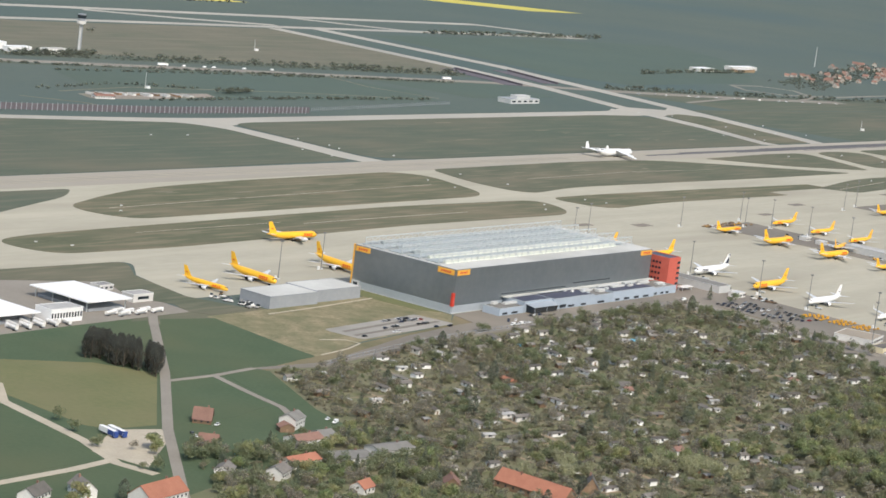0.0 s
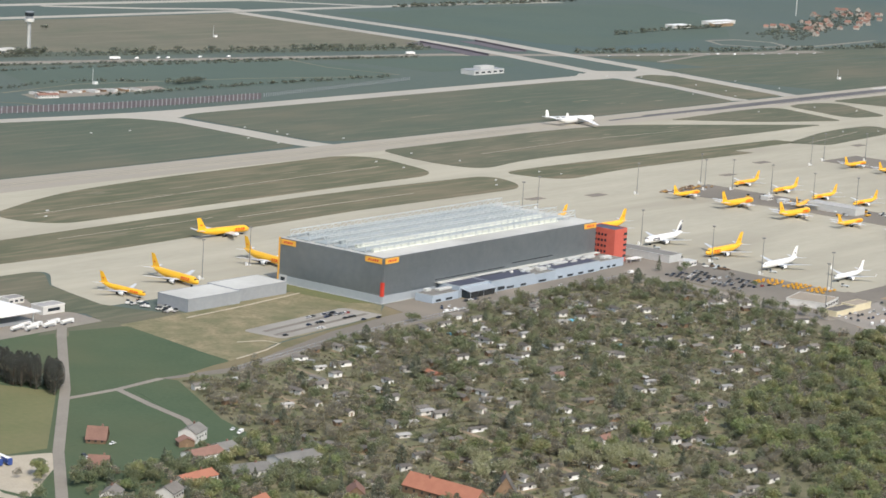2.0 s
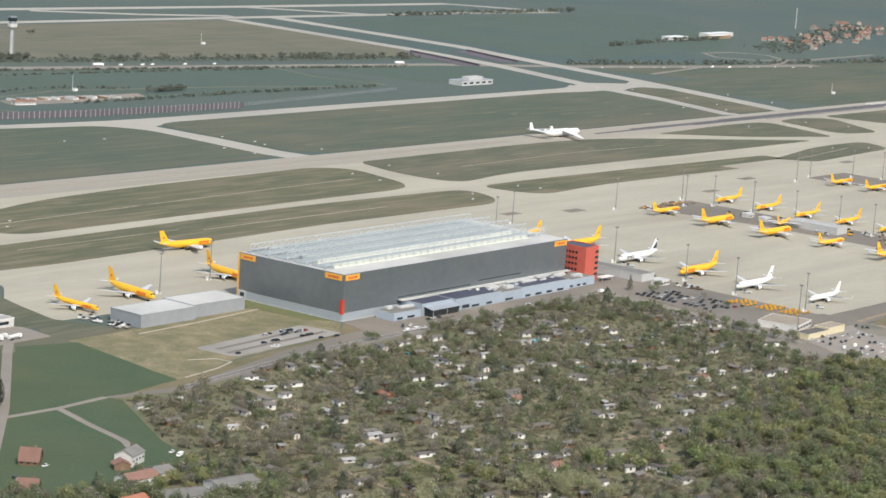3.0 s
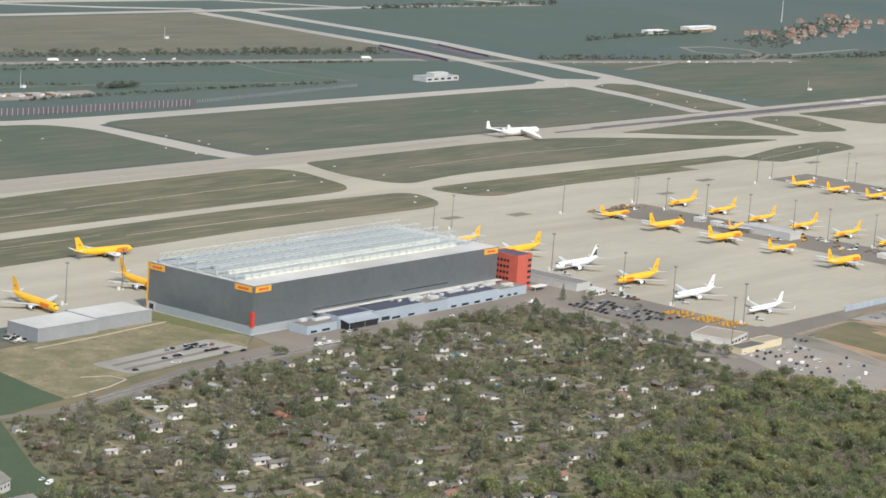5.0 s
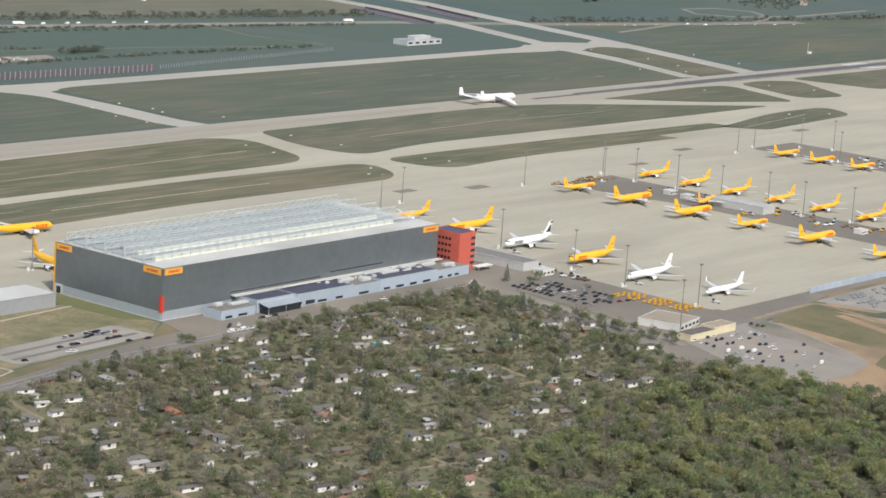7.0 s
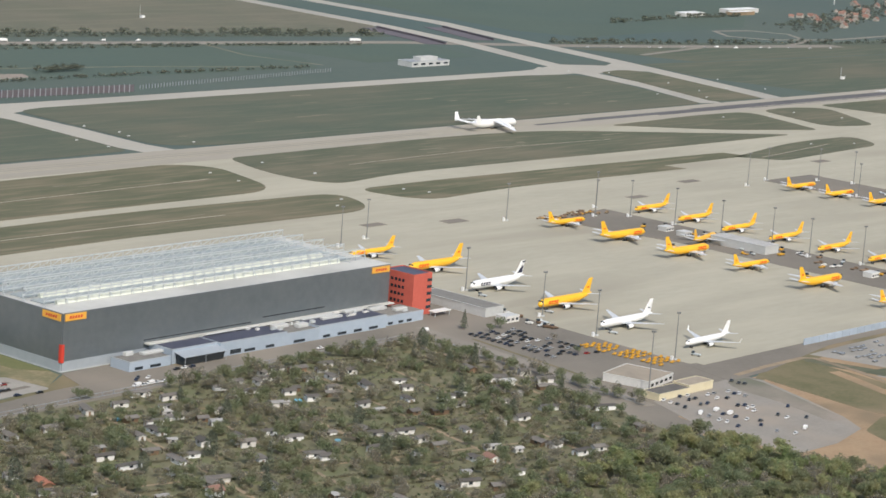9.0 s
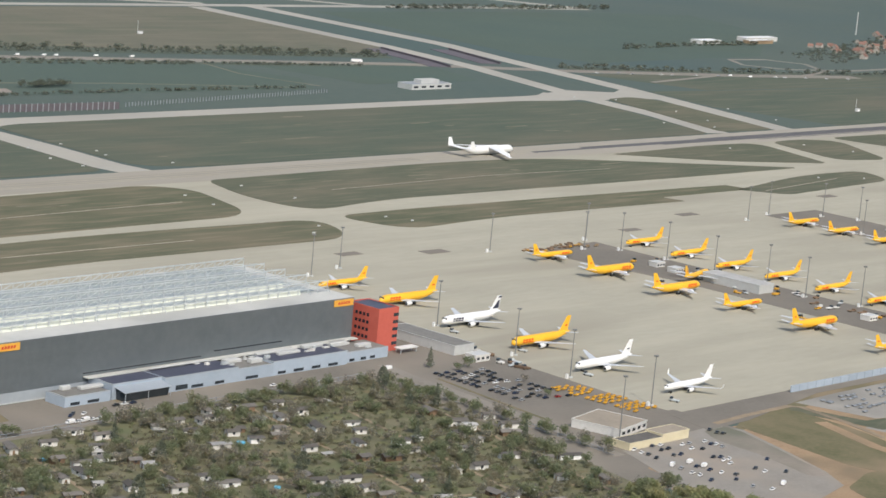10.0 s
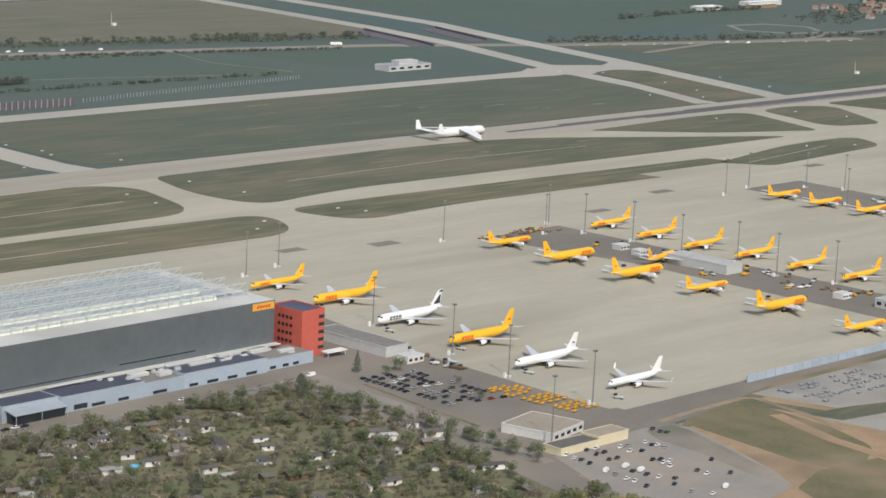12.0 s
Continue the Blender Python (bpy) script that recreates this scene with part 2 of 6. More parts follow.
M_YELLOWGEAR = surface("yellow_equipment_paint", (0.56, 0.30, 0.03), (0.66, 0.37, 0.05), 0.5, 1, 5)
M_BLUE = surface("blue_tarpaulin", (0.03, 0.06, 0.22), (0.04, 0.08, 0.27), 0.5, 1, 6)
M_POOL = surface("blue_plastic_pool", (0.10, 0.42, 0.62), (0.16, 0.50, 0.70), 0.4, 1, 5)
M_STONE = surface("bridge_masonry", (0.105, 0.095, 0.110), (0.15, 0.135, 0.145), 0.9, 3, 20)
M_LEAF_A = leafage("spring_leaves_olive", (0.244, 0.260, 0.164), (0.332, 0.332, 0.220), (0.356, 0.320, 0.228), 0.4)
M_LEAF_B = leafage("spring_leaves_green", (0.187, 0.238, 0.136), (0.265, 0.304, 0.181), (0.308, 0.312, 0.191), 0.38)
M_LEAF_C = leafage("conifer_needles", (0.130, 0.150, 0.112), (0.185, 0.202, 0.146), (0.165, 0.182, 0.134), 0.3)
M_LEAF_D = leafage("budding_twigs", (0.291, 0.261, 0.205), (0.361, 0.321, 0.258), (0.312, 0.297, 0.223), 0.48)
M_LEAF_W = leafage("woodland_leaves", (0.172, 0.240, 0.112), (0.268, 0.318, 0.152), (0.352, 0.330, 0.178), 0.36)
M_LEAF_G = leafage("bare_grey_twigs", (0.112, 0.116, 0.101), (0.158, 0.159, 0.139), (0.135, 0.141, 0.120), 0.35)
M_LEAF_L = leafage("pale_blossoming_leaves", (0.323, 0.340, 0.183), (0.408, 0.408, 0.255), (0.408, 0.399, 0.264), 0.32)
M_GREYROOF = surface("weathered_grey_roof", (0.165, 0.160, 0.148), (0.235, 0.228, 0.208), 0.85, 1, 7, vary=0.12)
M_PATH = surface("trodden_path", (0.255, 0.196, 0.132), (0.352, 0.276, 0.190), 0.95, 2, 9, third=(0.20, 0.165, 0.115))
# pale grey-green: the haze over far hedges is put into the leaf colour
M_LEAF_F = leafage("hazed_hedge_leaves", (0.192, 0.228, 0.184), (0.248, 0.272, 0.216), (0.240, 0.248, 0.196), 0.55)

from mathutils.geometry import tessellate_polygon

# ---- building blocks ----


def part(name, bm, material, parent=None, label=""):
    me = bpy.data.meshes.new(name)
    bm.to_mesh(me)
    bm.free()
    me.materials.append(material)
    ob = new(name, me)
    if parent:
        ob.parent = parent
    if label:
        tagged(ob, label)
    return ob


def thing(name, label, category, group="", at=None):
    ob = new(name)
    ob.empty_display_size = 2
    if at is not None:
        ob.matrix_basis = at
    return tagged(ob, label, category, group)


def box(bm, x0, x1, y0, y1, z0, z1):
    v = [bm.verts.new((x, y, z)) for z in (z0, z1) for x, y in ((x0, y0), (x1, y0), (x1, y1), (x0, y1))]
    for f in ((3, 2, 1, 0), (4, 5, 6, 7), (0, 1, 5, 4), (1, 2, 6, 5), (2, 3, 7, 6), (3, 0, 4, 7)):
        bm.faces.new([v[i] for i in f])
    return v


def boxes(*dims):
    bm = bmesh.new()
    for d in dims:
        box(bm, *d)
    return bm


def prism(bm, pts, z0, z1):
    lo = [bm.verts.new((x, y, z0)) for x, y in pts]
    hi = [bm.verts.new((x, y, z1)) for x, y in pts]
    k = len(pts)
    bm.faces.new(hi)
    bm.faces.new(lo[::-1])
    for i in range(k):
        bm.faces.new((lo[i], lo[(i + 1) % k], hi[(i + 1) % k], hi[i]))


def bar(bm, a, b, w):
    """A square steel member from a to b."""
    a, b = Vector(a), Vector(b)
    d = (b - a).normalized()
    s = d.cross(Vector((0, 0, 1)) if abs(d.z) < 0.95 else Vector((1, 0, 0))).normalized() * w / 2
    u = d.cross(s).normalized() * w / 2
    r = [[bm.verts.new(p + s * i + u * j) for i, j in ((1, 1), (-1, 1), (-1, -1), (1, -1))] for p in (a, b)]
    for i in range(4):
        bm.faces.new((r[0][i], r[0][(i + 1) % 4], r[1][(i + 1) % 4], r[1][i]))
    bm.faces.new(r[0][::-1])
    bm.faces.new(r[1])


def loft(bm, rings):
    """Skins a row of rings of points, closed at both ends."""
    vs = [[bm.verts.new(p) for p in ring] for ring in rings]
    k = len(vs[0])
    for a, b in zip(vs, vs[1:]):
        for i in range(k):
            bm.faces.new((a[i], a[(i + 1) % k], b[(i + 1) % k], b[i]))
    bm.faces.new(vs[0][::-1])
    bm.faces.new(vs[-1])
    bmesh.ops.recalc_face_normals(bm, faces=bm.faces)


def rounded(corners, steps=7):
    """An outline from corners (x, y, radius), with each corner rounded off."""
    out, k = [], len(corners)
    for i in range(k):
        p = Vector(corners[i][:2])
        r = corners[i][2] if len(corners[i]) > 2 else 0
        a, b = Vector(corners[i - 1][:2]) - p, Vector(corners[(i + 1) % k][:2]) - p
        if r <= 0:
            out.append(tuple(p))
            continue
        cut = min(r, a.length * 0.48, b.length * 0.48)
        s, e = p + a.normalized() * cut, p + b.normalized() * cut
        for j in range(steps + 1):
            t = j / steps
            out.append(tuple(s * (1 - t) ** 2 + p * 2 * t * (1 - t) + e * t * t))
    return out


def sheet(name, corners, z, material, label, category, kind="structure"):
    """A thin slab of ground cover whose top lies at z."""
    bm = bmesh.new()
    pts = rounded(corners)
    area = sum(p[0] * q[1] - q[0] * p[1] for p, q in zip(pts, pts[1:] + pts[:1]))
    pts = pts if area > 0 else pts[::-1]
    hi, lo = [bm.verts.new((x, y, z)) for x, y in pts], [bm.verts.new((x, y, z - 0.3)) for x, y in pts]
    for i in range(len(pts)):
        k = (i + 1) % len(pts)
        bm.faces.new((lo[i], lo[k], hi[k], hi[i]))
    for a, b, c in tessellate_polygon([[Vector((x, y, 0)) for x, y in pts]]):
        f = bm.faces.new((hi[a], hi[b], hi[c]))
        f.normal_update()
        if f.normal.z < 0:
            f.normal_flip()
    return tagged(part(name, bm, material), label, category, "", kind)


def strip(name, path, width, z, material, label, category="road"):
    """A ribbon of paving along a path of (x, y)."""
    bm = bmesh.new()
    left, right = [], []
    for i, p in enumerate(path):
        a, b = Vector(path[max(i - 1, 0)]), Vector(path[min(i + 1, len(path) - 1)])
        s = (b - a).normalized()
        s = Vector((-s.y, s.x)) * width / 2
        left.append(tuple(Vector(p) + s))
        right.append(tuple(Vector(p) - s))
    for i in range(len(path) - 1):
        prism(bm, [right[i], right[i + 1], left[i + 1], left[i]], z - 0.3, z)
    return tagged(part(name, bm, material), label, category, "", "structure")


# ---- the land ----
bm = bmesh.new()
prism(bm, [(-22000, -22000), (22000, -22000), (22000, 22000), (-22000, 22000)], -2.0, 0.0)
tagged(part("ground", bm, M_LAND_HAZE), "flat green and brown farmland with a bluish haze tint", "ground", "", "structure")

M_TYRELINE = surface("tyre_worn_concrete", (0.310, 0.287, 0.225), (0.395, 0.365, 0.285), 0.85, 3, 18, stretch=4.0)

sheet("village_meadow", [(-720, 200), (-240, 70), (-200, -60), (-290, -90), (-350, -220), (-300, -420), (-720, -420)], 0.025, M_WHEAT, "green grassland between fields and houses", "grass")

# pavement of the airfield, with grass islands standing on it
sheet("airfield_pavement", [(-1900, 567), (-1900, 235), (-110, 232, 30), (-150, 187), (-172, 110), (-30, 104), (-5, 100), (300, 100), (330, 62), (345, -194), (1900, -182), (3600, 200), (3600, 567)], 0.10, M_CONC, "pale concrete apron and taxiway paving", "pavement")
sheet("runway", [(-1900, 511), (3600, 511), (3600, 567), (-1900, 567)], 0.16, M_RUN, "long concrete runway with rubber streaks", "runway")
sheet("runway_wear_west", [(-1500, 527), (900, 531), (900, 549), (-1500, 553)], 0.20, M_RUBBER_FAINT, "faint dark tyre wear along the runway centre", "tyre marks")
for y, x0, w in ((532, 1260, 4), (537, 1060, 6), (543, 1140, 6), (548, 1340, 3), (526, 1420, 2.5)):
    strip("rubber_streak", [(x0, y), (x0 + 500, y), (3400, y)], w, 0.23, M_RUBBER, "dark tyre rubber streak on the touchdown zone", "tyre marks")
for y, x0, x1, w in ((531, -900, 900, 2.0), (536, -1200, 1050, 2.5), (544, -1000, 1100, 2.5), (550, -500, 1200, 1.8)):
    strip("wear_streak", [(x0, y), ((x0 + x1) / 2, y), (x1, y)], w, 0.23, M_TYRELINE, "faint tyre streak along the runway", "tyre marks")
sheet("north_taxiway", [(-1200, 1250), (250, 905), (420, 868, 120), (590, 842, 160), (1420, 843, 40), (1478, 866, 30), (1500, 832), (1452, 800, 40), (1360, 813, 60), (640, 808), (560, 780), (540, 820, 60), (250, 880), (-1200, 1225)], 0.12, M_TAXI, "concrete taxiway north of the runway", "taxiway")
strip("taxi_link_west", [(546, 832), (577, 790), (578, 700), (573, 600), (580, 560)], 36, 0.13, M_TAXI, "concrete link taxiway between runway and parallel taxiway", "taxiway")
strip("taxi_link_east", [(1440, 855), (1470, 800), (1450, 690), (1408, 570)], 30, 0.13, M_TAXI, "concrete link taxiway onto the runway", "taxiway")
strip("twin_taxiway_west", [(1616, 1662), (1582, 1250), (1549, 1070), (1481, 844)], 30, 0.14, M_TAXI, "narrow concrete taxiway towards the far runway", "taxiway")
strip("twin_taxiway_east", [(1729, 1662), (1702, 1251), (1662, 1100), (1610, 865), (1583, 766), (1551, 650), (1525, 560)], 32, 0.14, M_TAXI, "narrow concrete taxiway towards the far runway", "taxiway")
sheet("taxi_crossing", [(1452, 842), (1500, 872), (1560, 842), (1600, 862), (1580, 780), (1540, 800), (1500, 796), (1455, 790)], 0.15, M_TAXI, "concrete crossing of two taxiways", "taxiway")
strip("far_taxiway", [(624, 1914), (1284, 1874), (1804, 1824), (2324, 1787), (2444, 1624)], 30, 0.12, M_TAXI, "distant pale concrete taxiway", "taxiway")
strip("far_taxiway_south", [(624, 1734), (1142, 1711), (1644, 1681), (1924, 1664), (2154, 1649), (2444, 1619)], 26, 0.13, M_TAXI, "distant pale concrete taxiway", "taxiway")
strip("far_taxiway_link", [(1354, 1844), (1508, 1759), (1664, 1703)], 22, 0.14, M_TAXI, "distant pale concrete taxiway", "taxiway")
strip("far_taxiway_spur", [(1810, 1818), (1980, 1662)], 20, 0.14, M_TAXI, "distant pale concrete taxiway", "taxiway")

ISLANDS = [
    [(-1700, 1240, 0), (240, 880, 60), (541, 818, 60), (566, 770, 20), (553, 578, 12), (300, 570), (-1700, 570)],
    [(606, 800, 25), (640, 809, 10), (1370, 813, 60), (1455, 790, 40), (1392, 571, 15), (660, 569, 40), (596, 590, 30)],
    [(0, 430, 40), (130, 486, 90), (280, 502, 60), (540, 510, 60), (568, 480, 30), (540, 376, 40), (20, 368, 60)],
    [(-1500, 505), (-20, 502, 30), (75, 500, 14), (40, 470, 20), (-110, 410, 40), (-1500, 405)],
    [(610, 513, 15), (900, 520, 60), (1035, 510, 60), (1290, 380, 14), (1088, 381, 60), (700, 392, 90), (600, 372, 50), (588, 440, 40)],
    [(1140, 503, 8), (1310, 514, 60), (1392, 508, 30), (1352, 388, 12), (1240, 432, 30)],
    [(1416, 506, 15), (1470, 512, 25), (1520, 490, 40), (1455, 382, 20), (1385, 400, 25)],
    [(1530, 508, 15), (1640, 507, 40), (2600, 500), (2600, 390), (1560, 400, 20)],
    [(-175, 325, 30), (-120, 338, 60), (355, 356, 60), (580, 345, 45), (550, 276, 40), (300, 279), (-30, 262, 40), (-160, 268, 40)],
    [(600, 350, 25), (700, 352, 60), (900, 345), (1105, 336), (1112, 312), (978, 312), (984, 291), (740, 297, 40), (620, 285, 30)],
    [(1094, 314), (1245, 348, 50), (1350, 345, 30), (1325, 296, 20), (1128, 278, 10)],
    [(1497, 800, 8), (1550, 808, 25), (1566, 772, 20), (1512, 573, 10), (1420, 575, 15)],
]
for k, outline in enumerate(ISLANDS):
    sheet("grass_island", outline, 0.32, M_GRASS_GREEN if k in (0, 1, 3) else M_GRASS_DRY if k in (2, 8, 9) else M_GRASS, "mown dry grass between taxiways and runway", "grass")

for path, w in (
    ([(40, 415), (300, 430), (520, 440)], 3.5), ([(180, 312), (300, 314), (420, 313)], 4.0),
    ([(690, 442), (900, 452), (1060, 440)], 3.0), ([(1120, 300), (1270, 322)], 3.0), ([(-20, 320), (160, 322)], 2.5),
):
    strip("service_track", path, w * 0.35, 0.36, M_GRAVEL, "thin pale service track across the grass", "track")

# darker service strips between the rows of stands
for name, c in (
    ("service_strip_west", [(300, 60), (372, 72), (352, -40), (342, -194), (258, -216), (262, -60)]),
    ("service_strip_middle", [(650, 186), (735, 190), (735, -184), (668, -188), (672, 60)]),
    ("service_strip_east", [(1000, 215), (1078, 215), (1070, -100), (1012, -100)]),
):
    sheet(name, c, 0.20, M_ASPH, "dark asphalt service strip between aircraft stands", "pavement")
sheet("south_service_road", [(338, -194), (1500, -184), (1500, -200), (470, -206), (372, -226), (330, -228)], 0.22, M_ASPH, "dark asphalt road along the edge of the apron", "road")
for x, y, w, d in ((560, 206, 24, 12), (488, 226, 22, 10), (915, 240, 24, 10), (800, 210, 22, 9), (1150, 254, 22, 10)):
    sheet("asphalt_patch", [(x, y), (x + w, y), (x + w, y + d), (x, y + d)], 0.26, M_ASPH, "dark repaired patch in the concrete", "pavement")
sheet("stand_marking", [(300, 228), (322, 228), (322, 234), (300, 234)], 0.26, M_OFFWHITE, "pale painted marking on the apron", "marking")

# land south of the hangar
sheet("yard_verge", [(-285, 58), (-200, 48), (-140, 58), (-140, 70), (-200, 90), (-245, 88)], 0.05, M_GRASS, "rough verge beside the yard", "grass")
M_BARE = surface("pinkish_bare_ground", (0.25, 0.215, 0.185), (0.33, 0.285, 0.24), 0.95, 3, 20, third=(0.16, 0.16, 0.12))
M_SCRUB = surface("scrubby_ground", (0.070, 0.092, 0.070), (0.105, 0.118, 0.088), 0.95, 5, 30)
M_DIRTGRASS = surface("weedy_soil", (0.100, 0.106, 0.050), (0.180, 0.155, 0.090), 0.95, 3, 18, third=(0.24, 0.19, 0.12), bump=0.2)
M_SOUTHLOT = surface("trodden_gravel", (0.232, 0.216, 0.190), (0.305, 0.284, 0.250), 0.95, 2, 14, third=(0.32, 0.275, 0.225))
sheet("road_verge", [(-290, -72), (-224, -58), (-150, -42), (-34, -26), (-4, -6), (285, -6), (285, -60), (100, -60), (0, -64), (-110, -70), (-236, -92), (-280, -96)], 0.04, M_DIRTGRASS, "worn weedy verge along the road", "grass")
strip("kerb_path", [(-215, -58), (-180, -52), (-158, -44), (-160, -32), (-178, -24)], 1.6, 0.2, M_GRAVEL, "pale curved kerb path", "path")
strip("meadow_track", [(-150, 50), (-90, 54), (-20, 62)], 2.0, 0.14, M_GRAVEL, "pale worn track across dry grass", "track")
sheet("front_road", [(-292, -66), (-230, -74), (-100, -40), (-30, -30), (40, -26), (285, -10), (330, 62), (345, -194), (262, -215), (248, -236), (232, -236), (246, -52), (100, -48), (0, -58), (-110, -62), (-240, -84), (-290, -71)], 0.18, M_ASPH, "dark asphalt road along the front of the hangar", "road")
sheet("hangar_forecourt", [(-10, -30), (66, -28), (66, -1), (32, -1), (-2, -3)], 0.21, M_ASPH, "asphalt forecourt beside the office annex", "pavement")
sheet("dry_meadow", [(-205, 60), (-135, 62), (-28, 70), (-4, 62), (-4, -4), (-30, -24), (-150, -40), (-222, -60), (-216, -8)], 0.06, M_DRY, "patchy dry grass beside the hangar", "grass")
sheet("hangar_lawn", [(-26, 96), (-3, 96), (-3, 4), (-18, 20), (-22, 62)], 0.12, M_OLIVE, "narrow strip of green lawn along the hangar wall", "grass")
sheet("west_car_park", [(-150, -2, 6), (-34, 8, 4), (-28, -26, 4), (-146, -36, 6)], 0.20, M_LOT, "half-empty paved car park", "car park")
sheet("west_car_park_aisle", [(-140, -11), (-40, -1), (-39, -5), (-140, -15)], 0.24, M_ASPH, "darker driving aisle of the car park", "car park")
sheet("west_car_park_aisle_south", [(-142, -23), (-36, -14), (-35, -18), (-142, -27)], 0.24, M_ASPH, "darker driving aisle of the car park", "car park")
sheet("fuel_yard", [(-700, 330), (-560, 60), (-330, 72), (-205, 76), (-200, 128), (-182, 178), (-260, 205)], 0.10, M_ROAD, "grey asphalt yard round the fuel station", "pavement")
sheet("yard_grass", [(-258, 237), (-118, 230, 20), (-152, 187), (-168, 116), (-150, 66), (-196, 62), (-206, 76), (-198, 100), (-215, 128), (-192, 176), (-280, 210)], 0.16, M_GRASS, "rough grass between yard and apron", "grass")
for name, c, m, label in (
    ("field_north", [(-246, 66), (-203, 54), (-214, -8), (-224, -60), (-292, -66), (-362, -66), (-352, -50)], M_WHEAT, "even green field of young wheat"),
    ("field_middle", [(-372, -78), (-336, -78), (-352, -140), (-400, -152), (-450, -150)], M_WHEAT, "small green field beside the lane"),
    ("field_east", [(-326, -76), (-290, -80), (-345, -200), (-385, -205), (-352, -142)], M_WHEAT, "green field beside the allotments"),
    ("field_west", [(-700, 150), (-392, 74), (-258, 66), (-310, 8), (-385, -14), (-440, 18), (-700, 60)], M_WHEAT, "broad green wheat field"),
    ("meadow", [(-700, 58), (-440, 18), (-385, -14), (-366, -52), (-460, -146), (-492, -140), (-500, -128), (-494, -48), (-700, 20)], M_OLIVE, "yellowish-green meadow"),
    ("field_southwest", [(-900, 60), (-520, -74), (-534, -150), (-560, -186), (-640, -190), (-900, -120)], M_WHEAT, "dark green wheat field between farm tracks"),
    ("field_south", [(-584, -206), (-546, -204), (-540, -226), (-560, -246), (-592, -246)], M_WHEAT, "small dark green field"),
    ("village_lawn", [(-455, -158), (-400, -155), (-390, -205), (-440, -215), (-500, -190)], M_WHEAT, "green garden plots between houses"),
):
    sheet(name, c, 0.08, m, label, "field")
strip("village_road", [(-235, 84), (-258, 60), (-359, -52), (-460, -155), (-532, -236), (-580, -290)], 6.5, 0.20, M_ROAD, "worn asphalt village road")
strip("farm_lane", [(-377, -69), (-334, -71), (-292, -67)], 4.5, 0.22, M_ROAD, "narrow pale farm lane", "lane")
strip("farm_lane_south", [(-334, -72), (-345, -110), (-354, -148), (-372, -178)], 5, 0.21, M_ROAD, "narrow pale farm lane", "lane")
strip("farm_track", [(-480, -30), (-507, -66), (-524, -152), (-540, -196), (-536, -222)], 7, 0.18, M_GRAVEL, "pale gravel farm track", "track")
strip("farm_track_west", [(-760, -190), (-626, -196), (-572, -194), (-538, -190)], 6, 0.19, M_GRAVEL, "pale gravel farm track", "track")
sheet("gravel_yard", [(-492, -142), (-464, -154), (-476, -172), (-530, -210), (-536, -172)], 0.16, M_GRAVEL, "pale gravel parking yard", "yard")
sheet("allotment_ground", [(-286, -74), (-236, -80), (-110, -58), (0, -54), (100, -46), (240, -46), (236, -160), (204, -276), (215, -420), (150, -900), (-700, -900), (-640, -300), (-560, -262), (-356, -216), (-336, -160)], 0.10, M_GARDEN, "garden plots with grass, beds and paths", "ground")

# dirt and parking south of the apron
sheet("gate_forecourt", [(226, -56), (248, -54), (262, -180), (268, -242), (232, -262), (226, -296), (200, -290), (206, -262), (222, -200)], 0.14, M_ASPH, "dark asphalt forecourt of the gate buildings", "pavement")
sheet("depot_ground", [(560, 985), (640, 975), (770, 985), (780, 1010), (640, 1030), (570, 1020)], 0.12, M_BARE, "pinkish bare ground round the site cabins", "ground")
sheet("dirt_yard", [(246, -236), (330, -230), (372, -230), (425, -222), (470, -222), (700, -260), (700, -520), (230, -520), (208, -300)], 0.12, M_SOIL, "bare sandy soil beside the car park", "ground")
sheet("south_car_park", [(248, -232), (312, -225), (342, -224), (350, -238), (333, -282), (318, -317), (304, -338), (264, -348), (228, -348), (220, -317), (230, -272)], 0.20, M_SOUTHLOT, "busy gravel car park", "car park")
sheet("lot_bare_edge", [(326, -228, 4), (346, -228, 4), (346, -240, 4), (330, -282, 6), (314, -322, 4), (302, -318, 6), (314, -276, 10), (316, -244, 8)], 0.23, M_BARE, "pinkish worn earth beside the parked cars", "ground")
sheet("dirt_grass", [(420, -224, 8), (363, -227, 5), (354, -232, 5), (350, -262, 5), (342, -318, 8), (352, -345, 10), (398, -322, 10), (414, -282, 8)], 0.18, M_DIRTGRASS, "weedy grass on bare soil", "grass")
strip("sand_track", [(410, -250), (402, -272), (392, -300), (388, -330), (380, -360)], 9, 0.22, M_SOIL, "sandy worn track across weedy grass", "track")
strip("sand_margin", [(346, -221), (380, -218), (424, -217), (430, -222), (424, -260), (414, -292)], 4.5, 0.24, M_PATH, "pale sandy margin round the weedy grass", "track")
sheet("dirt_grass", [(338, -330, 5), (302, -342, 5), (288, -372, 8), (330, -402, 10), (392, -372, 10), (388, -336, 6)], 0.17, M_DIRTGRASS, "weedy grass beside the car park", "grass")
sheet("east_yard", [(424, -272), (440, -268), (560, -292), (560, -350), (432, -314)], 0.15, M_LOT, "pale paved yard", "yard")
strip("yard_road", [(268, -30), (262, -60), (258, -110), (250, -175), (238, -238)], 8.0, 0.27, M_ROAD, "worn access road beside the gardens")
strip("yard_verge_strip", [(274, -70), (268, -110), (260, -170)], 2.6, 0.28, M_DIRTGRASS, "narrow weedy verge between road and car park", "grass")
sheet("gate_yard", [(262, -222), (350, -238), (350, -188), (262, -178)], 0.16, M_ASPH, "asphalt round the gate buildings", "pavement")
sheet("road_shoulder", [(330, -242), (372, -234), (440, -222), (700, -214), (700, -203), (470, -203), (372, -222)], 0.14, M_DIRTGRASS, "weedy shoulder of the service road", "grass")
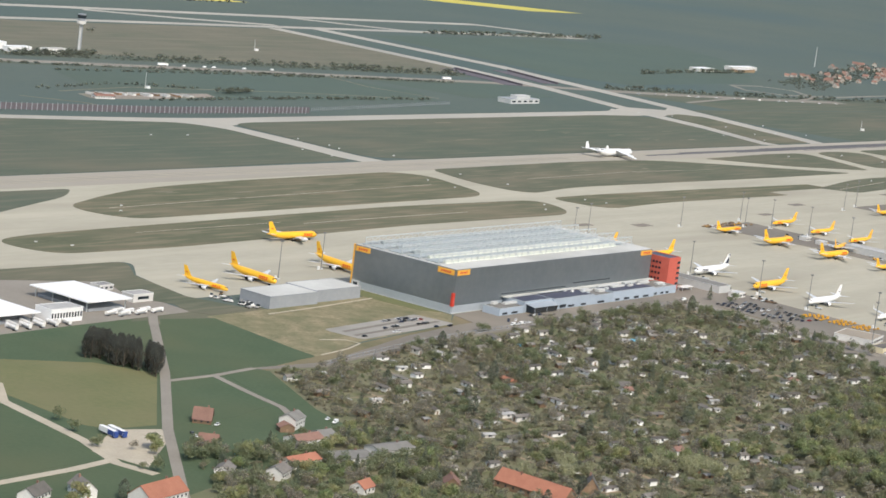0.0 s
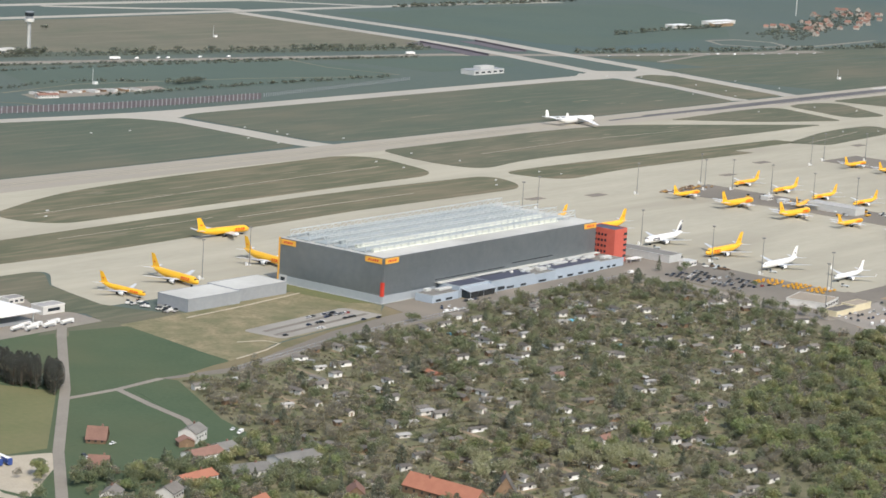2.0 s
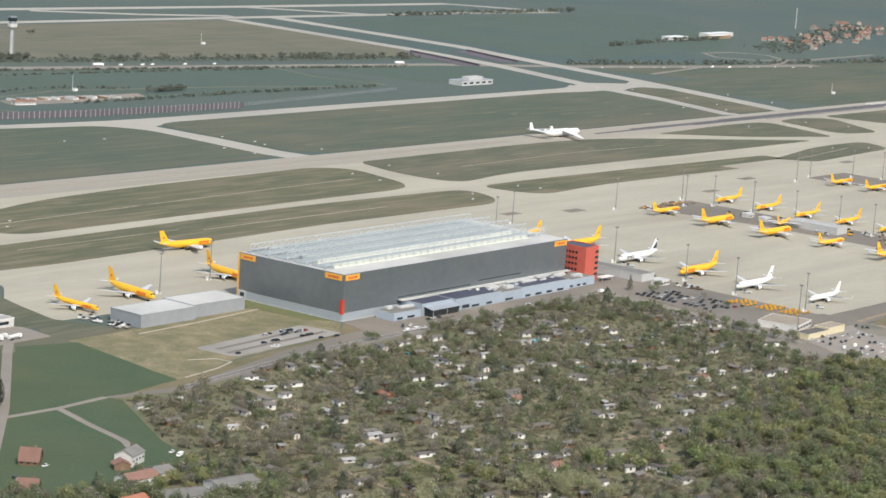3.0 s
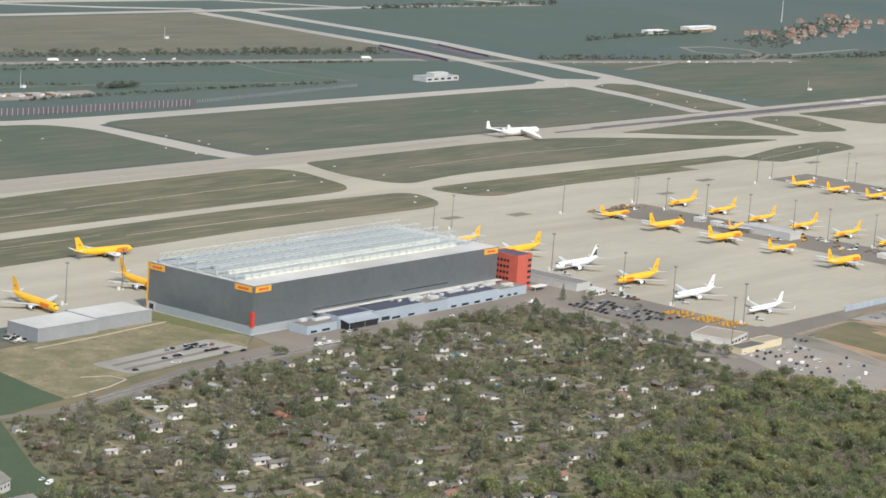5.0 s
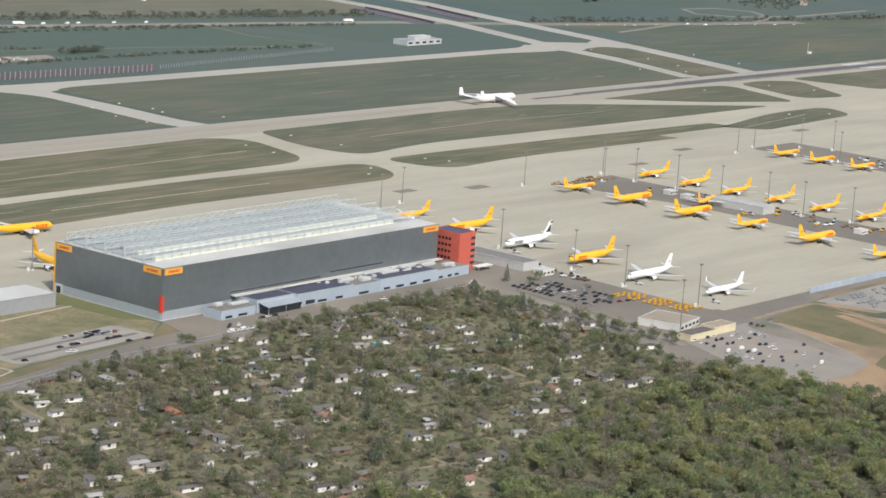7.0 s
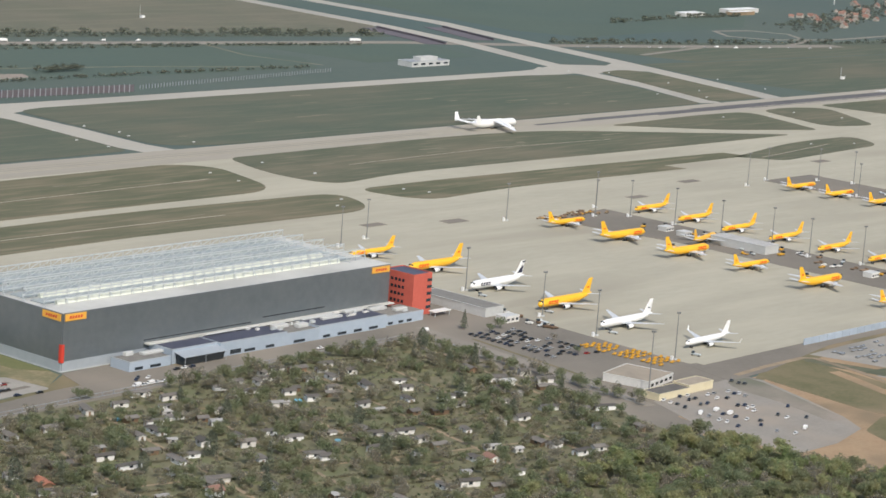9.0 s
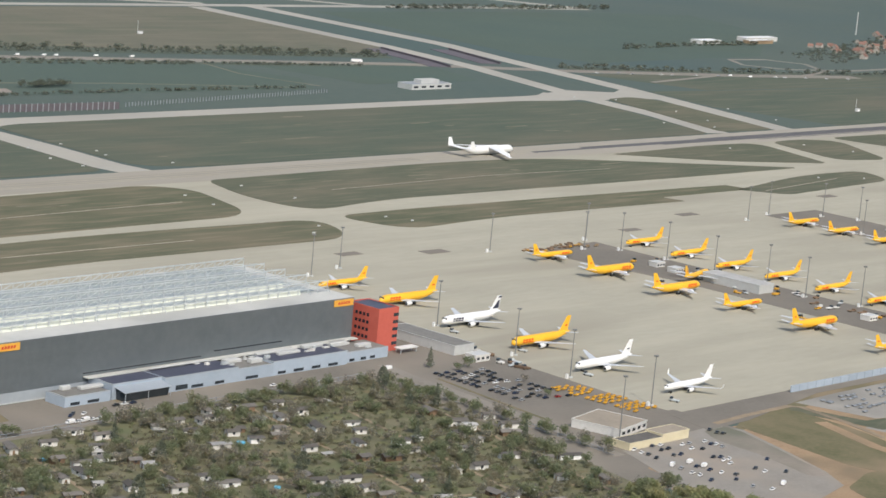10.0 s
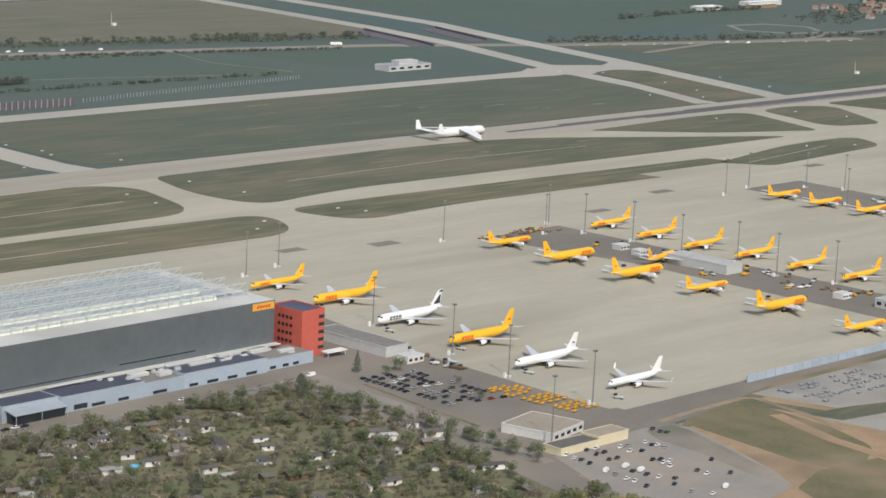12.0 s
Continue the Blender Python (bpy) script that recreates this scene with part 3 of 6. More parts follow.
sheet("cargo_yard", [(436, -214), (480, -212), (900, -206), (900, -300), (500, -276), (450, -262)], 0.20, M_LOT, "yard with stored cargo dollies", "yard")
sheet("east_hedge_bank", [(425, -216), (440, -262), (700, -300), (700, -320), (430, -280), (415, -226)], 0.16, M_GRASS, "grassy bank", "grass")

# land north of the runway
sheet("brown_meadow", [(412, 1823), (1102, 1683), (1602, 1658), (1572, 1253), (1512, 1183), (1122, 1273), (792, 1373), (312, 1503)], 0.06, M_BROWN, "brownish rough meadow", "field")
sheet("teal_field", [(706, 1219), (906, 1199), (1146, 1155), (1206, 1019), (1156, 944), (806, 959), (606, 1009)], 0.06, M_WHEAT_HAZE, "green field of young crops tinted bluish like distance haze", "field")
sheet("teal_field_east", [(1218, 1140), (1488, 1080), (1448, 960), (1258, 960)], 0.06, M_WHEAT_HAZE, "green field of young crops tinted bluish like distance haze", "field")
sheet("runway_meadow", [(1640, 569), (3600, 569), (3600, 790), (2300, 775), (1735, 825), (1625, 840), (1598, 720)], 0.045, M_GRASS_GREEN, "rough olive meadow beside the runway", "grass")
sheet("motorway_field", [(1664, 985), (1950, 920), (2300, 900), (2500, 860), (2300, 780), (1730, 830)], 0.05, M_GRASS_GREEN, "olive-green field beyond the taxiway", "field")
sheet("great_field", [(1796, 1604), (2316, 1584), (2616, 1534), (2516, 1304), (2196, 1084), (1796, 1064), (1746, 1154)], 0.06, M_WHEAT_HAZE, "broad green field tinted bluish like distance haze", "field")
sheet("rape_field", [(930, 2711), (1675, 2321), (1945, 2026), (1450, 2061), (730, 2111)], 0.08, M_RAPE, "bright yellow rapeseed field in bloom", "field")
sheet("rape_field_far", [(2490, 2508), (2610, 2358), (3030, 2038), (2850, 2048), (2610, 2228)], 0.08, M_RAPE, "far yellow rapeseed field in bloom", "field")
strip("motorway", [(9, 1480), (509, 1330), (935, 1225), (1455, 1098), (1679, 1005), (1939, 925), (2139, 880)], 26, 0.10, M_ROAD, "motorway in a cutting", "road")

# scrub along the motorway, tracks and field edges beyond the airfield
strip("motorway_scrub", [(300, 1455), (560, 1390), (1000, 1287), (1300, 1216), (1500, 1168)], 46, 0.08, M_SCRUB, "dark scrubby ground along the motorway", "ground")
strip("motorway_scrub_south", [(520, 1300), (926, 1200), (1380, 1090)], 16, 0.08, M_SCRUB, "dark scrubby ground along the motorway", "ground")
strip("motorway_scrub_east", [(1690, 1030), (1950, 950), (2250, 880), (2500, 850)], 30, 0.08, M_SCRUB, "dark scrubby ground along the motorway", "ground")
for path, w in (([(560, 1040), (700, 1065), (940, 1020), (1130, 960)], 4), ([(470, 1010), (520, 960), (540, 900)], 5), ([(1170, 1150), (1150, 1060), (1180, 960)], 4), ([(1180, 1155), (1470, 1085)], 4)):
    strip("field_track", path, w, 0.12, M_SCUFF, "thin pale track between far fields", "track")
strip("country_road", [(1712, 902), (1912, 937), (2052, 907), (2142, 932), (2192, 1002), (2162, 1052), (2092, 1062), (2056, 1012), (2092, 962), (2212, 932), (2432, 942)], 9, 0.14, M_ROAD, "curving country road near the motorway")
# touchdown bars of the runway
for y in (522, 529, 550, 557):
    strip("touchdown_marking", [(1730, y), (1780, y)], 1.8, 0.26, M_WHITE, "white touchdown bar on the runway", "marking")

rs = random.Random(31)
for k in range(34):
    x, y = rs.uniform(640, 1400), rs.choice((rs.uniform(600, 780), rs.uniform(420, 480)))
    if y < 500 and x > 1080:
        continue
    w, d = rs.uniform(8, 34), rs.uniform(1.5, 5)
    sheet("worn_patch", [(x, y, 3), (x + w, y + rs.uniform(-2, 2), 3), (x + w * 0.9, y + d, 3), (x - w * 0.1, y + d, 3)], 0.36, M_SCUFF, "pale worn patch in the grass", "grass")
for k in range(22):
    x, y = rs.uniform(20, 540), rs.choice((rs.uniform(290, 340), rs.uniform(390, 480)))
    w, d = rs.uniform(8, 30), rs.uniform(1.2, 4)
    sheet("worn_patch", [(x, y, 3), (x + w, y + rs.uniform(-2, 2), 3), (x + w * 0.9, y + d, 3), (x - w * 0.1, y + d, 3)], 0.36, M_SCUFF, "pale worn patch in the grass", "grass")

# ---- the maintenance hangar ----
M_MONITOR = surface("glazed_roof_strip", (0.27, 0.31, 0.32), (0.37, 0.41, 0.41), 0.4, 4, 18, spec=0.4)
HX, HY, HZ = 275.0, 98.5, 34.0
HANGAR_TURN = pose(0, 0, 0, 0, 0, 1.2)
hangar = thing("aircraft_hangar", "huge dark grey metal-clad hangar with roof trusses", "hangar", "", HANGAR_TURN)
part("floor_slab", boxes((0.5, HX - 0.5, 0.5, HY - 0.5, 0, 0.6)), M_CONC, hangar)
for name, d in (("wall_south", (0, HX, -0.6, 0, 6, HZ)), ("wall_west", (-0.6, 0, 0, HY, 6, HZ)), ("wall_north", (0, HX, HY, HY + 0.6, 0, HZ)), ("wall_east", (HX, HX + 0.6, 0, HY, 0, HZ))):
    part(name, boxes(d), M_CLAD, hangar, "dark grey metal cladding")
for name, d in (("plinth_south", (0, HX, -0.8, 0, 0.6, 6)), ("plinth_west", (-0.8, 0, 0, HY - 8, 0.6, 6))):
    part(name, boxes(d), M_PLINTH, hangar, "light blue-grey base panels")
part("base_kerb", boxes((-1.0, 0, -1, HY, 0, 0.6), (0, HX, -1.0, 0, 0, 0.6)), M_PALEGREY, hangar)
part("corner_gate", boxes((-0.9, 0, HY - 8, HY, 0, 6.5)), M_PALEGREY, hangar)
part("gate_opening", boxes((-1.0, -0.9, HY - 6, HY - 2, 0.3, 5)), M_GLASS, hangar)
part("corner_trim", boxes((-0.7, 0.4, HY, HY + 1.6, 0, HZ + 0.3)), M_SIGN, hangar, "thin orange edge trim")
part("roof_edge_trim", boxes((-0.7, HX + 0.7, -0.65, -0.3, HZ, HZ + 0.2), (-0.65, -0.3, -0.3, HY, HZ, HZ + 0.2)), M_GREYWALL, hangar, "thin grey edge trim")
part("roof", boxes((-0.3, HX + 0.5, -0.3, HY + 0.5, HZ - 0.5, HZ + 0.1)), M_ROOFDECK, hangar, "pale flat roof deck")
for i, y in enumerate((18, 36, 54, 72, 90)):
    bm, top = bmesh.new(), HZ + 7.2
    x0, x1, bays = 0.5, HX - 5 - i * 0.6, 32
    step = (x1 - x0) / bays
    for z, w in ((top, 0.62), (HZ + 3.4, 0.5)):
        bar(bm, (x0, y, z), (x1, y, z), w)
    for k in range(bays + 1):
        xa = x0 + k * step
        bar(bm, (xa, y, HZ), (xa, y, top), 0.3)
        if k % 2 == 0:
            bar(bm, (xa, y - 3.0, HZ), (xa, y, HZ + 3.4), 0.32)  # raking prop on the deck
        if k < bays:
            bar(bm, (xa, y, HZ + 3.4), (xa + step, y, top), 0.26)
        if k % 8 == 0 and i < 4:
            bar(bm, (xa, y, top), (xa + 1.5, y + 18, HZ + 3.4), 0.18)
    part("roof_truss", bm, M_STEEL, hangar, "pale steel lattice girder")
    part("glazed_monitor", boxes((5, HX - 12, y + 4.6, min(y + 16.5, HY - 1), HZ + 0.1, HZ + 0.8)), M_MONITOR, hangar, "pale glazed roof strip")
    bm0 = bmesh.new()
    loft(bm0, [[(xx, -1.0, 0), (xx, 2.4, 0), (xx, 2.1, 2.7), (xx, 0.8, 3.0)] for xx in (0, 6.55)])
    me = part("skylight", bm0, M_SKYLIGHT if i < 2 else M_MONITOR, hangar, "white sloping skylight" if i < 2 else "grey glazed sloping skylight")
    for k in range(35):
        o = me if k == 0 else new("skylight", me.data)
        o.parent = hangar
        o.location = (12 + i * 3 + k * 6.75, y + 1.6, HZ + 0.1)


def sign(name, at, w, h, parent):
    """An orange panel with a row of red slanted shapes on it."""
    s = part(name, boxes((0, w, -0.5, 0, 0, h)), M_SIGN, parent, "orange company sign")
    s.matrix_basis = at
    bm = bmesh.new()
    n = 5
    for k in range(n):
        x = w * 0.18 + k * w * 0.13
        v = [bm.verts.new(p) for p in ((x, -0.55, h * 0.3), (x + w * 0.09, -0.55, h * 0.3), (x + w * 0.12, -0.55, h * 0.7), (x + w * 0.03, -0.55, h * 0.7))]
        bm.faces.new(v)
    part("lettering", bm, M_SIGNRED, s)
    return s


sign("sign", pose(1.0, -0.6, HZ - 4.6), 15.5, 4.0, hangar)
sign("sign", pose(HX - 17.5, -0.6, HZ - 4.6), 16.5, 4.0, hangar)
sign("sign", pose(-0.6, 16.5, HZ - 4.6, 0, 0, -90), 15.5, 4.0, hangar)
sign("sign", pose(-0.6, HY - 1, HZ - 4.6, 0, 0, -90), 14, 4.0, hangar)
part("corner_banner", boxes((-0.9, 1.1, -1.1, -0.6, 5.5, 16), (-1.1, -0.6, -0.6, 1.1, 5.5, 16)), M_SIGNRED, hangar, "tall red banner at the corner")
part("window_band", boxes((62, 150, -0.7, -0.62, 10.5, 11.1), (160, 215, -0.7, -0.62, 12.5, 13.1)), M_GLASS, hangar)

# ---- office annex along the hangar front ----
annex = thing("office_annex", "low blue-grey panelled annex with flat roofs along the hangar", "building", "", HANGAR_TURN)
for d in ((66, 102, -21, -1, 0, 8.4), (102, 158, -24, -1, 0, 8.4), (158, 186, -24, -1, 0, 7.2), (186, 248, -24, -1, 0, 8.2), (248, 286, -22, -1, 0, 6.4), (32, 64, -22, -6, 0, 5.6)):
    part("wall_block", boxes(d), M_BLUEGREY, annex)
    x0, x1, y0, y1, _, z = d
    part("roof", boxes((x0 + 0.4, x1 - 0.4, y0 + 0.4, y1 - 0.4, z, z + 0.25)), M_SOLAR if x0 in (66, 102, 186) else M_GREYROOF, annex)
    part("parapet", boxes((x0, x1, y0, y0 + 0.4, z, z + 0.6), (x0, x0 + 0.4, y0 + 0.4, y1, z, z + 0.6)), M_PLINTH, annex)
bm = bmesh.new()
loft(bm, [[(x, -21.05, 0.2), (x, -27.5, 0.2), (x, -29.0, 5.4), (x, -21.05, 6.8)] for x in (69, 101)])
part("glass_entrance", bm, M_GLASS, annex, "dark glass entrance front")
bm = bmesh.new()
loft(bm, [[(x, -29.8, 5.35), (x, -21.05, 6.9), (x, -21.05, 7.2), (x, -29.8, 5.65)] for x in (67.5, 102)])
part("entrance_canopy", bm, M_PLINTH, annex, "sloping pale canopy roof")
for k in range(3):
    part("canopy_rib", boxes((68 + k * 16.5, 68.3 + k * 16.5, -29.9, -29.8, 0.2, 5.6)), M_PLINTH, annex)
part("roof_walkway", boxes((62, 276, -5.5, -1.0, 8.66, 9.3)), M_ROOFDECK, annex, "pale ledge along the hangar wall")
win = part("window", boxes((0, 9, -0.12, 0, 0, 2.6)), M_GLASS, annex)
win.location = (110, -24.05, 1.0)
for x, y, k in ((122, -24.05, 1), (140, -24.05, 0.8), (164, -24.05, 1.1), (190, -24.05, 0.7), (203, -24.05, 0.9), (218, -24.05, 0.8), (232, -24.05, 0.9), (252, -22.05, 0.5), (262, -22.05, 0.5), (270, -22.05, 0.5), (36, -22.05, 0.7), (48, -22.05, 0.9)):
    o = new("window", win.data)
    o.parent, o.location, o.scale = annex, (x, y, 0.9), (k, 1, 0.62)
for x, y, z, w, d, h in ((50, -14, 5.9, 16, 4, 1.6), (40, -10, 5.9, 6, 3, 2.2), (106, -7, 9.3, 44, 1.6, 0.7), (160, -12, 7.5, 12, 5, 2.0), (174, -18, 7.5, 9, 4, 2.4), (188, -8, 8.5, 30, 3, 1.2), (200, -14, 8.5, 18, 3, 1.6), (226, -9, 8.5, 16, 4, 1.8), (250, -8, 6.7, 14, 4, 2.6), (266, -16, 6.7, 11, 4, 1.8)):
    bm = boxes((x, x + w, y, y + d, z, z + h))
    bmesh.ops.bevel(bm, geom=bm.edges[:], offset=0.25, segments=1, affect="EDGES")
    part("roof_duct", bm, M_PALEGREY, annex, "pale roof ventilation duct")

ra = random.Random(3)
for k in range(22):  # small plant on the flat roofs
    x, y, w, d = ra.uniform(104, 272), ra.uniform(-20, -5), ra.uniform(1.2, 5), ra.uniform(1, 2)
    z = 8.6 if 102 < x < 157 or 186 < x < 247 else 7.4 if x < 186 else 6.6
    part("roof_unit", boxes((x, x + w, y, y + d, z, z + ra.uniform(0.6, 1.8))), ra.choice((M_OFFWHITE, M_STEEL, M_PALEGREY)), annex, "small roof plant unit")
seam = part("cladding_joint", boxes((0.2, HX - 0.2, -0.63, -0.6, 6.9, 7.0)), M_CLAD, hangar)
for k in range(1, 10):  # level joints of the cladding
    o = new("cladding_joint", seam.data)
    o.parent, o.location = hangar, (0, 0, 2.9 * k)

# ---- red stair tower ----
tower = thing("red_tower", "five-storey red rendered office tower beside the hangar", "tower", "", HANGAR_TURN)
TX0, TX1, TY0, TY1, TZ = 286.0, 304.0, -12.0, 14.0, 27.0
part("wall_block", boxes((TX0, TX1, TY0, TY1, 0, TZ)), M_RED, tower, "red rendered walls")
part("roof", boxes((TX0 + 0.5, TX1 - 0.5, TY0 + 0.5, TY1 - 0.5, TZ, TZ + 0.2)), M_SOLAR, tower, "dark flat roof")
part("parapet", boxes((TX0, TX1, TY0, TY0 + 0.5, TZ, TZ + 0.8), (TX0, TX1, TY1 - 0.5, TY1, TZ, TZ + 0.8), (TX0, TX0 + 0.5, TY0 + 0.5, TY1 - 0.5, TZ, TZ + 0.8), (TX1 - 0.5, TX1, TY0 + 0.5, TY1 - 0.5, TZ, TZ + 0.8)), M_RED, tower)
win = part("window", boxes((-0.15, 0, 0, 2.0, 0, 1.9)), M_GLASS, tower)
win.location = (TX0 - 0.02, -4, 21.5)
for k in range(4):
    for j, y in enumerate((-4, -0.8, 2.4, 5.6)):
        if k or j:
            o = new("window", win.data)
            o.parent, o.location = tower, (TX0 - 0.02, y, 21.5 - k * 4.6)
slot = part("corner_window", boxes((0, 4.5, -0.15, 0, 0, 2.0)), M_GLASS, tower)
slot.location = (TX1 - 4.6, TY0 - 0.02, 22)
for k in range(1, 5):
    o = new("corner_window", slot.data)
    o.parent, o.location = tower, (TX1 - 4.6, TY0 - 0.02, 22 - k * 4.5)
part("entrance_canopy", boxes((TX1 - 6, TX1 + 10, TY0 - 10, TY0 - 4, 3.2, 3.8)), M_OFFWHITE, tower)
for px in (TX1 - 5, TX1 + 9):
    for py in (TY0 - 9, TY0 - 5):
        part("canopy_post", boxes((px, px + 0.4, py, py + 0.4, 0, 3.2)), M_STEEL, tower)

# ---- aircraft ----


def ring(x, yr, zr, zc, n=16):
    return [(x, yr * math.cos(2 * math.pi * i / n), zc + zr * math.sin(2 * math.pi * i / n)) for i in range(n)]


def foil(lead, chord, thick, across, up, span_dir):
    """A wing section at a place across; span_dir 'y' for wings, 'z' for fins."""
    pts = []
    for u, t in ((0, 0), (0.08, 0.7), (0.35, 1.0), (0.7, 0.55), (1.0, 0.02), (0.7, -0.35), (0.35, -0.6), (0.08, -0.45)):
        x, off = lead - chord * u, thick * chord * t / 2
        pts.append((x, across, up + off) if span_dir == "y" else (x, across + off, up))
    return pts


AIRLINERS = {
    # length, fuselage width, belly height, span, wing lead root, sweep, root and tip chord, fin height, engine place, engine width, engine length
    "wide": dict(L=56.5, D=5.8, axis=5.0, span=46.5, wx=18.0, sweep=15.0, cr=10.5, ct=3.0, top=17.2, ey=7.9, ex=19.5, ed=2.9, el=5.6, winglet=0),
    "narrow": dict(L=47.3, D=3.9, axis=4.2, span=38.0, wx=16.5, sweep=11.5, cr=8.2, ct=1.8, top=13.6, ey=6.5, ex=17.0, ed=2.5, el=5.2, winglet=0),
    "narrow_winglet": dict(L=47.3, D=3.9, axis=4.2, span=41.0, wx=16.5, sweep=12.0, cr=8.2, ct=1.8, top=13.6, ey=6.5, ex=17.0, ed=2.5, el=5.2, winglet=2.6),
    "long": dict(L=54.9, D=5.0, axis=4.7, span=47.6, wx=19.5, sweep=15.5, cr=10.3, ct=2.4, top=15.9, ey=7.9, ex=20.5, ed=2.8, el=5.6, winglet=0),
}


def airliner(kind, paint, label, at, marks=None, tail_mark=None, wing_paint=None, group="", emblem=False):
    a = AIRLINERS[kind]
    L, R, zc = a["L"], a["D"] / 2, a["axis"]
    ob = thing("cargo_aircraft", label, "aircraft", group, at)
    bm = bmesh.new()
    prof = [(0.0, 0.05, -0.28), (0.006, 0.28, -0.25), (0.02, 0.52, -0.2), (0.045, 0.76, -0.1), (0.08, 0.93, -0.03), (0.12, 1.0, 0.0), (0.40, 1.0, 0.0), (0.66, 1.0, 0.0), (0.75, 0.9, 0.1), (0.84, 0.68, 0.28), (0.92, 0.42, 0.48), (0.975, 0.2, 0.62), (1.0, 0.08, 0.68)]
    loft(bm, [ring(-L * u, R * k, R * k * 1.03, zc + R * up) for u, k, up in prof])
    body = part("fuselage", bm, paint, ob)
    for f in body.data.polygons:
        f.use_smooth = True
    part("cockpit_window", boxes((-L * 0.045, -L * 0.030, -R * 0.62, R * 0.62, zc + R * 0.30, zc + R * 0.62)), M_GLASS, body)
    if marks:
        for side in (-1, 1):
            bm = bmesh.new()
            for k in range(4):
                x, w = -L * (0.13 + 0.046 * k), L * 0.036
                zlo, zhi = zc - R * 0.30, zc + R * 0.50
                tilt = L * 0.008 * -side
                yl, yh = side * R * 1.01, side * R * 0.96
                v = [bm.verts.new(p) for p in ((x, yl, zlo), (x - w, yl, zlo), (x - w + tilt, yh, zhi), (x + tilt, yh, zhi))]
                bm.faces.new(v)
            part("fuselage_marking", bm, marks, body, "block marking on the fuselage")
    wp = wing_paint or M_WING
    hs, root = a["span"] / 2, R * 0.9
    dih = 0.10 * (hs - root)
    for side in (-1, 1):
        bm = bmesh.new()
        zr = zc - R * 0.55
        kink = 0.36
        secs = []
        for u in (0.0, kink, 1.0):
            y = root + (hs - root) * u
            lead = -a["wx"] - a["sweep"] * u
            ch = a["cr"] + (a["ct"] - a["cr"]) * (u ** 0.72)
            secs.append(foil(lead, ch, 0.12 - 0.03 * u, side * y, zr + dih * u, "y"))
        loft(bm, secs)
        wing = part("wing", bm, wp, ob)
        if a["winglet"]:
            bm, tip = bmesh.new(), -a["wx"] - a["sweep"]
            loft(bm, [[(x, y + side * 0.0, z) for x, y, z in foil(tip - 0.3, a["ct"] * 0.9, 0.1, side * hs, zr + dih, "z")], foil(tip - 2.0, a["ct"] * 0.45, 0.1, side * (hs + 0.7), zr + dih + a["winglet"], "z")])
            part("winglet", bm, paint, wing)
        for ey, ex in ((a["ey"], a["ex"]),):
            r, ln = a["ed"] / 2, a["el"]
            u = (ey - root) / (hs - root)
            ez = zr + dih * u - r * 1.05
            bm = bmesh.new()
            loft(bm, [[(-ex + 1.5 - x, side * ey + y, z) for x, y, z in ring(d, r * k, r * k, ez, 14)] for d, k in ((0.0, 0.82), (0.25, 0.95), (0.9, 1.0), (ln * 0.55, 0.98), (ln * 0.8, 0.72), (ln, 0.45))])
            eng = part("engine", bm, M_NACELLE if paint is not M_PLANE_W else M_PLANE_W, ob)
            bm = bmesh.new()
            loft(bm, [[(-ex + 1.55 + x, side * ey + y, z) for x, y, z in ring(d, r * k, r * k, ez, 14)] for d, k in ((-0.02, 0.76), (0.04, 0.70))])
            part("intake", bm, M_GLASS, eng)
            part("pylon", boxes((-ex - ln * 0.8, -ex - 0.2, side * ey - 0.25, side * ey + 0.25, ez + r * 0.6, ez + r * 1.35)), wp, eng)
        bm, hz = bmesh.new(), zc + R * 0.55
        th = a["span"] * 0.185
        loft(bm, [foil(-L * 0.875, L * 0.095, 0.1, side * R * 0.25, hz, "y"), foil(-L * 0.875 - L * 0.075, L * 0.038, 0.09, side * th, hz + 1.0, "y")])
        part("tailplane", bm, wp, ob)
    bm = bmesh.new()
    zf = zc + R * 0.75
    loft(bm, [foil(-L * 0.76, L * 0.20, 0.06, 0, zf, "z"), foil(-L * 0.815, L * 0.145, 0.09, 0, zf + 1.2, "z"), foil(-L * 0.925, L * 0.072, 0.09, 0, a["top"], "z")])
    fin = part("tail_fin", bm, paint, ob)
    if tail_mark:
        h = a["top"] - zf
        for side in (-1, 1):
            bm, y = bmesh.new(), side * L * 0.0075
            v = [bm.verts.new((-L * u, y, zf + h * w)) for u, w in (((0.850, 0.16), (0.950, 0.16), (0.962, 0.66), (0.948, 0.72)) if emblem else ((0.885, 0.35), (0.930, 0.35), (0.937, 0.44), (0.900, 0.44)))]
            bm.faces.new(v)
            if emblem:
                bm.faces.new([bm.verts.new((-L * u, y, zf + h * w)) for u, w in ((0.930, 0.86), (0.990, 0.86), (0.994, 0.97), (0.948, 0.97))])
            part("tail_marking", bm, tail_mark, fin, "marking on the tail fin")
    gears = [(L * 0.13, 0.0, 0.9)] + [(L * 0.52, s * R * 1.25, 1.25) for s in (-1, 1)]
    for gx, gy, wr in gears:
        leg = part("landing_gear", boxes((-gx - 0.2, -gx + 0.2, gy - 0.2, gy + 0.2, wr, zc - R * 0.7)), M_STEEL, ob)
        wm = None
        for dx in ((-1.0, 1.0) if gy else (0.0,)):
            for dy in (-0.6, 0.6):
                if wm is None:
                    bm = bmesh.new()
                    loft(bm, [[(wr * 0.8 * math.cos(t * math.pi / 4), w, wr * 0.8 + wr * 0.8 * math.sin(t * math.pi / 4)) for t in range(8)] for w in (-0.22, 0.22)])
                    o = part("wheel", bm, M_TYRE, leg)
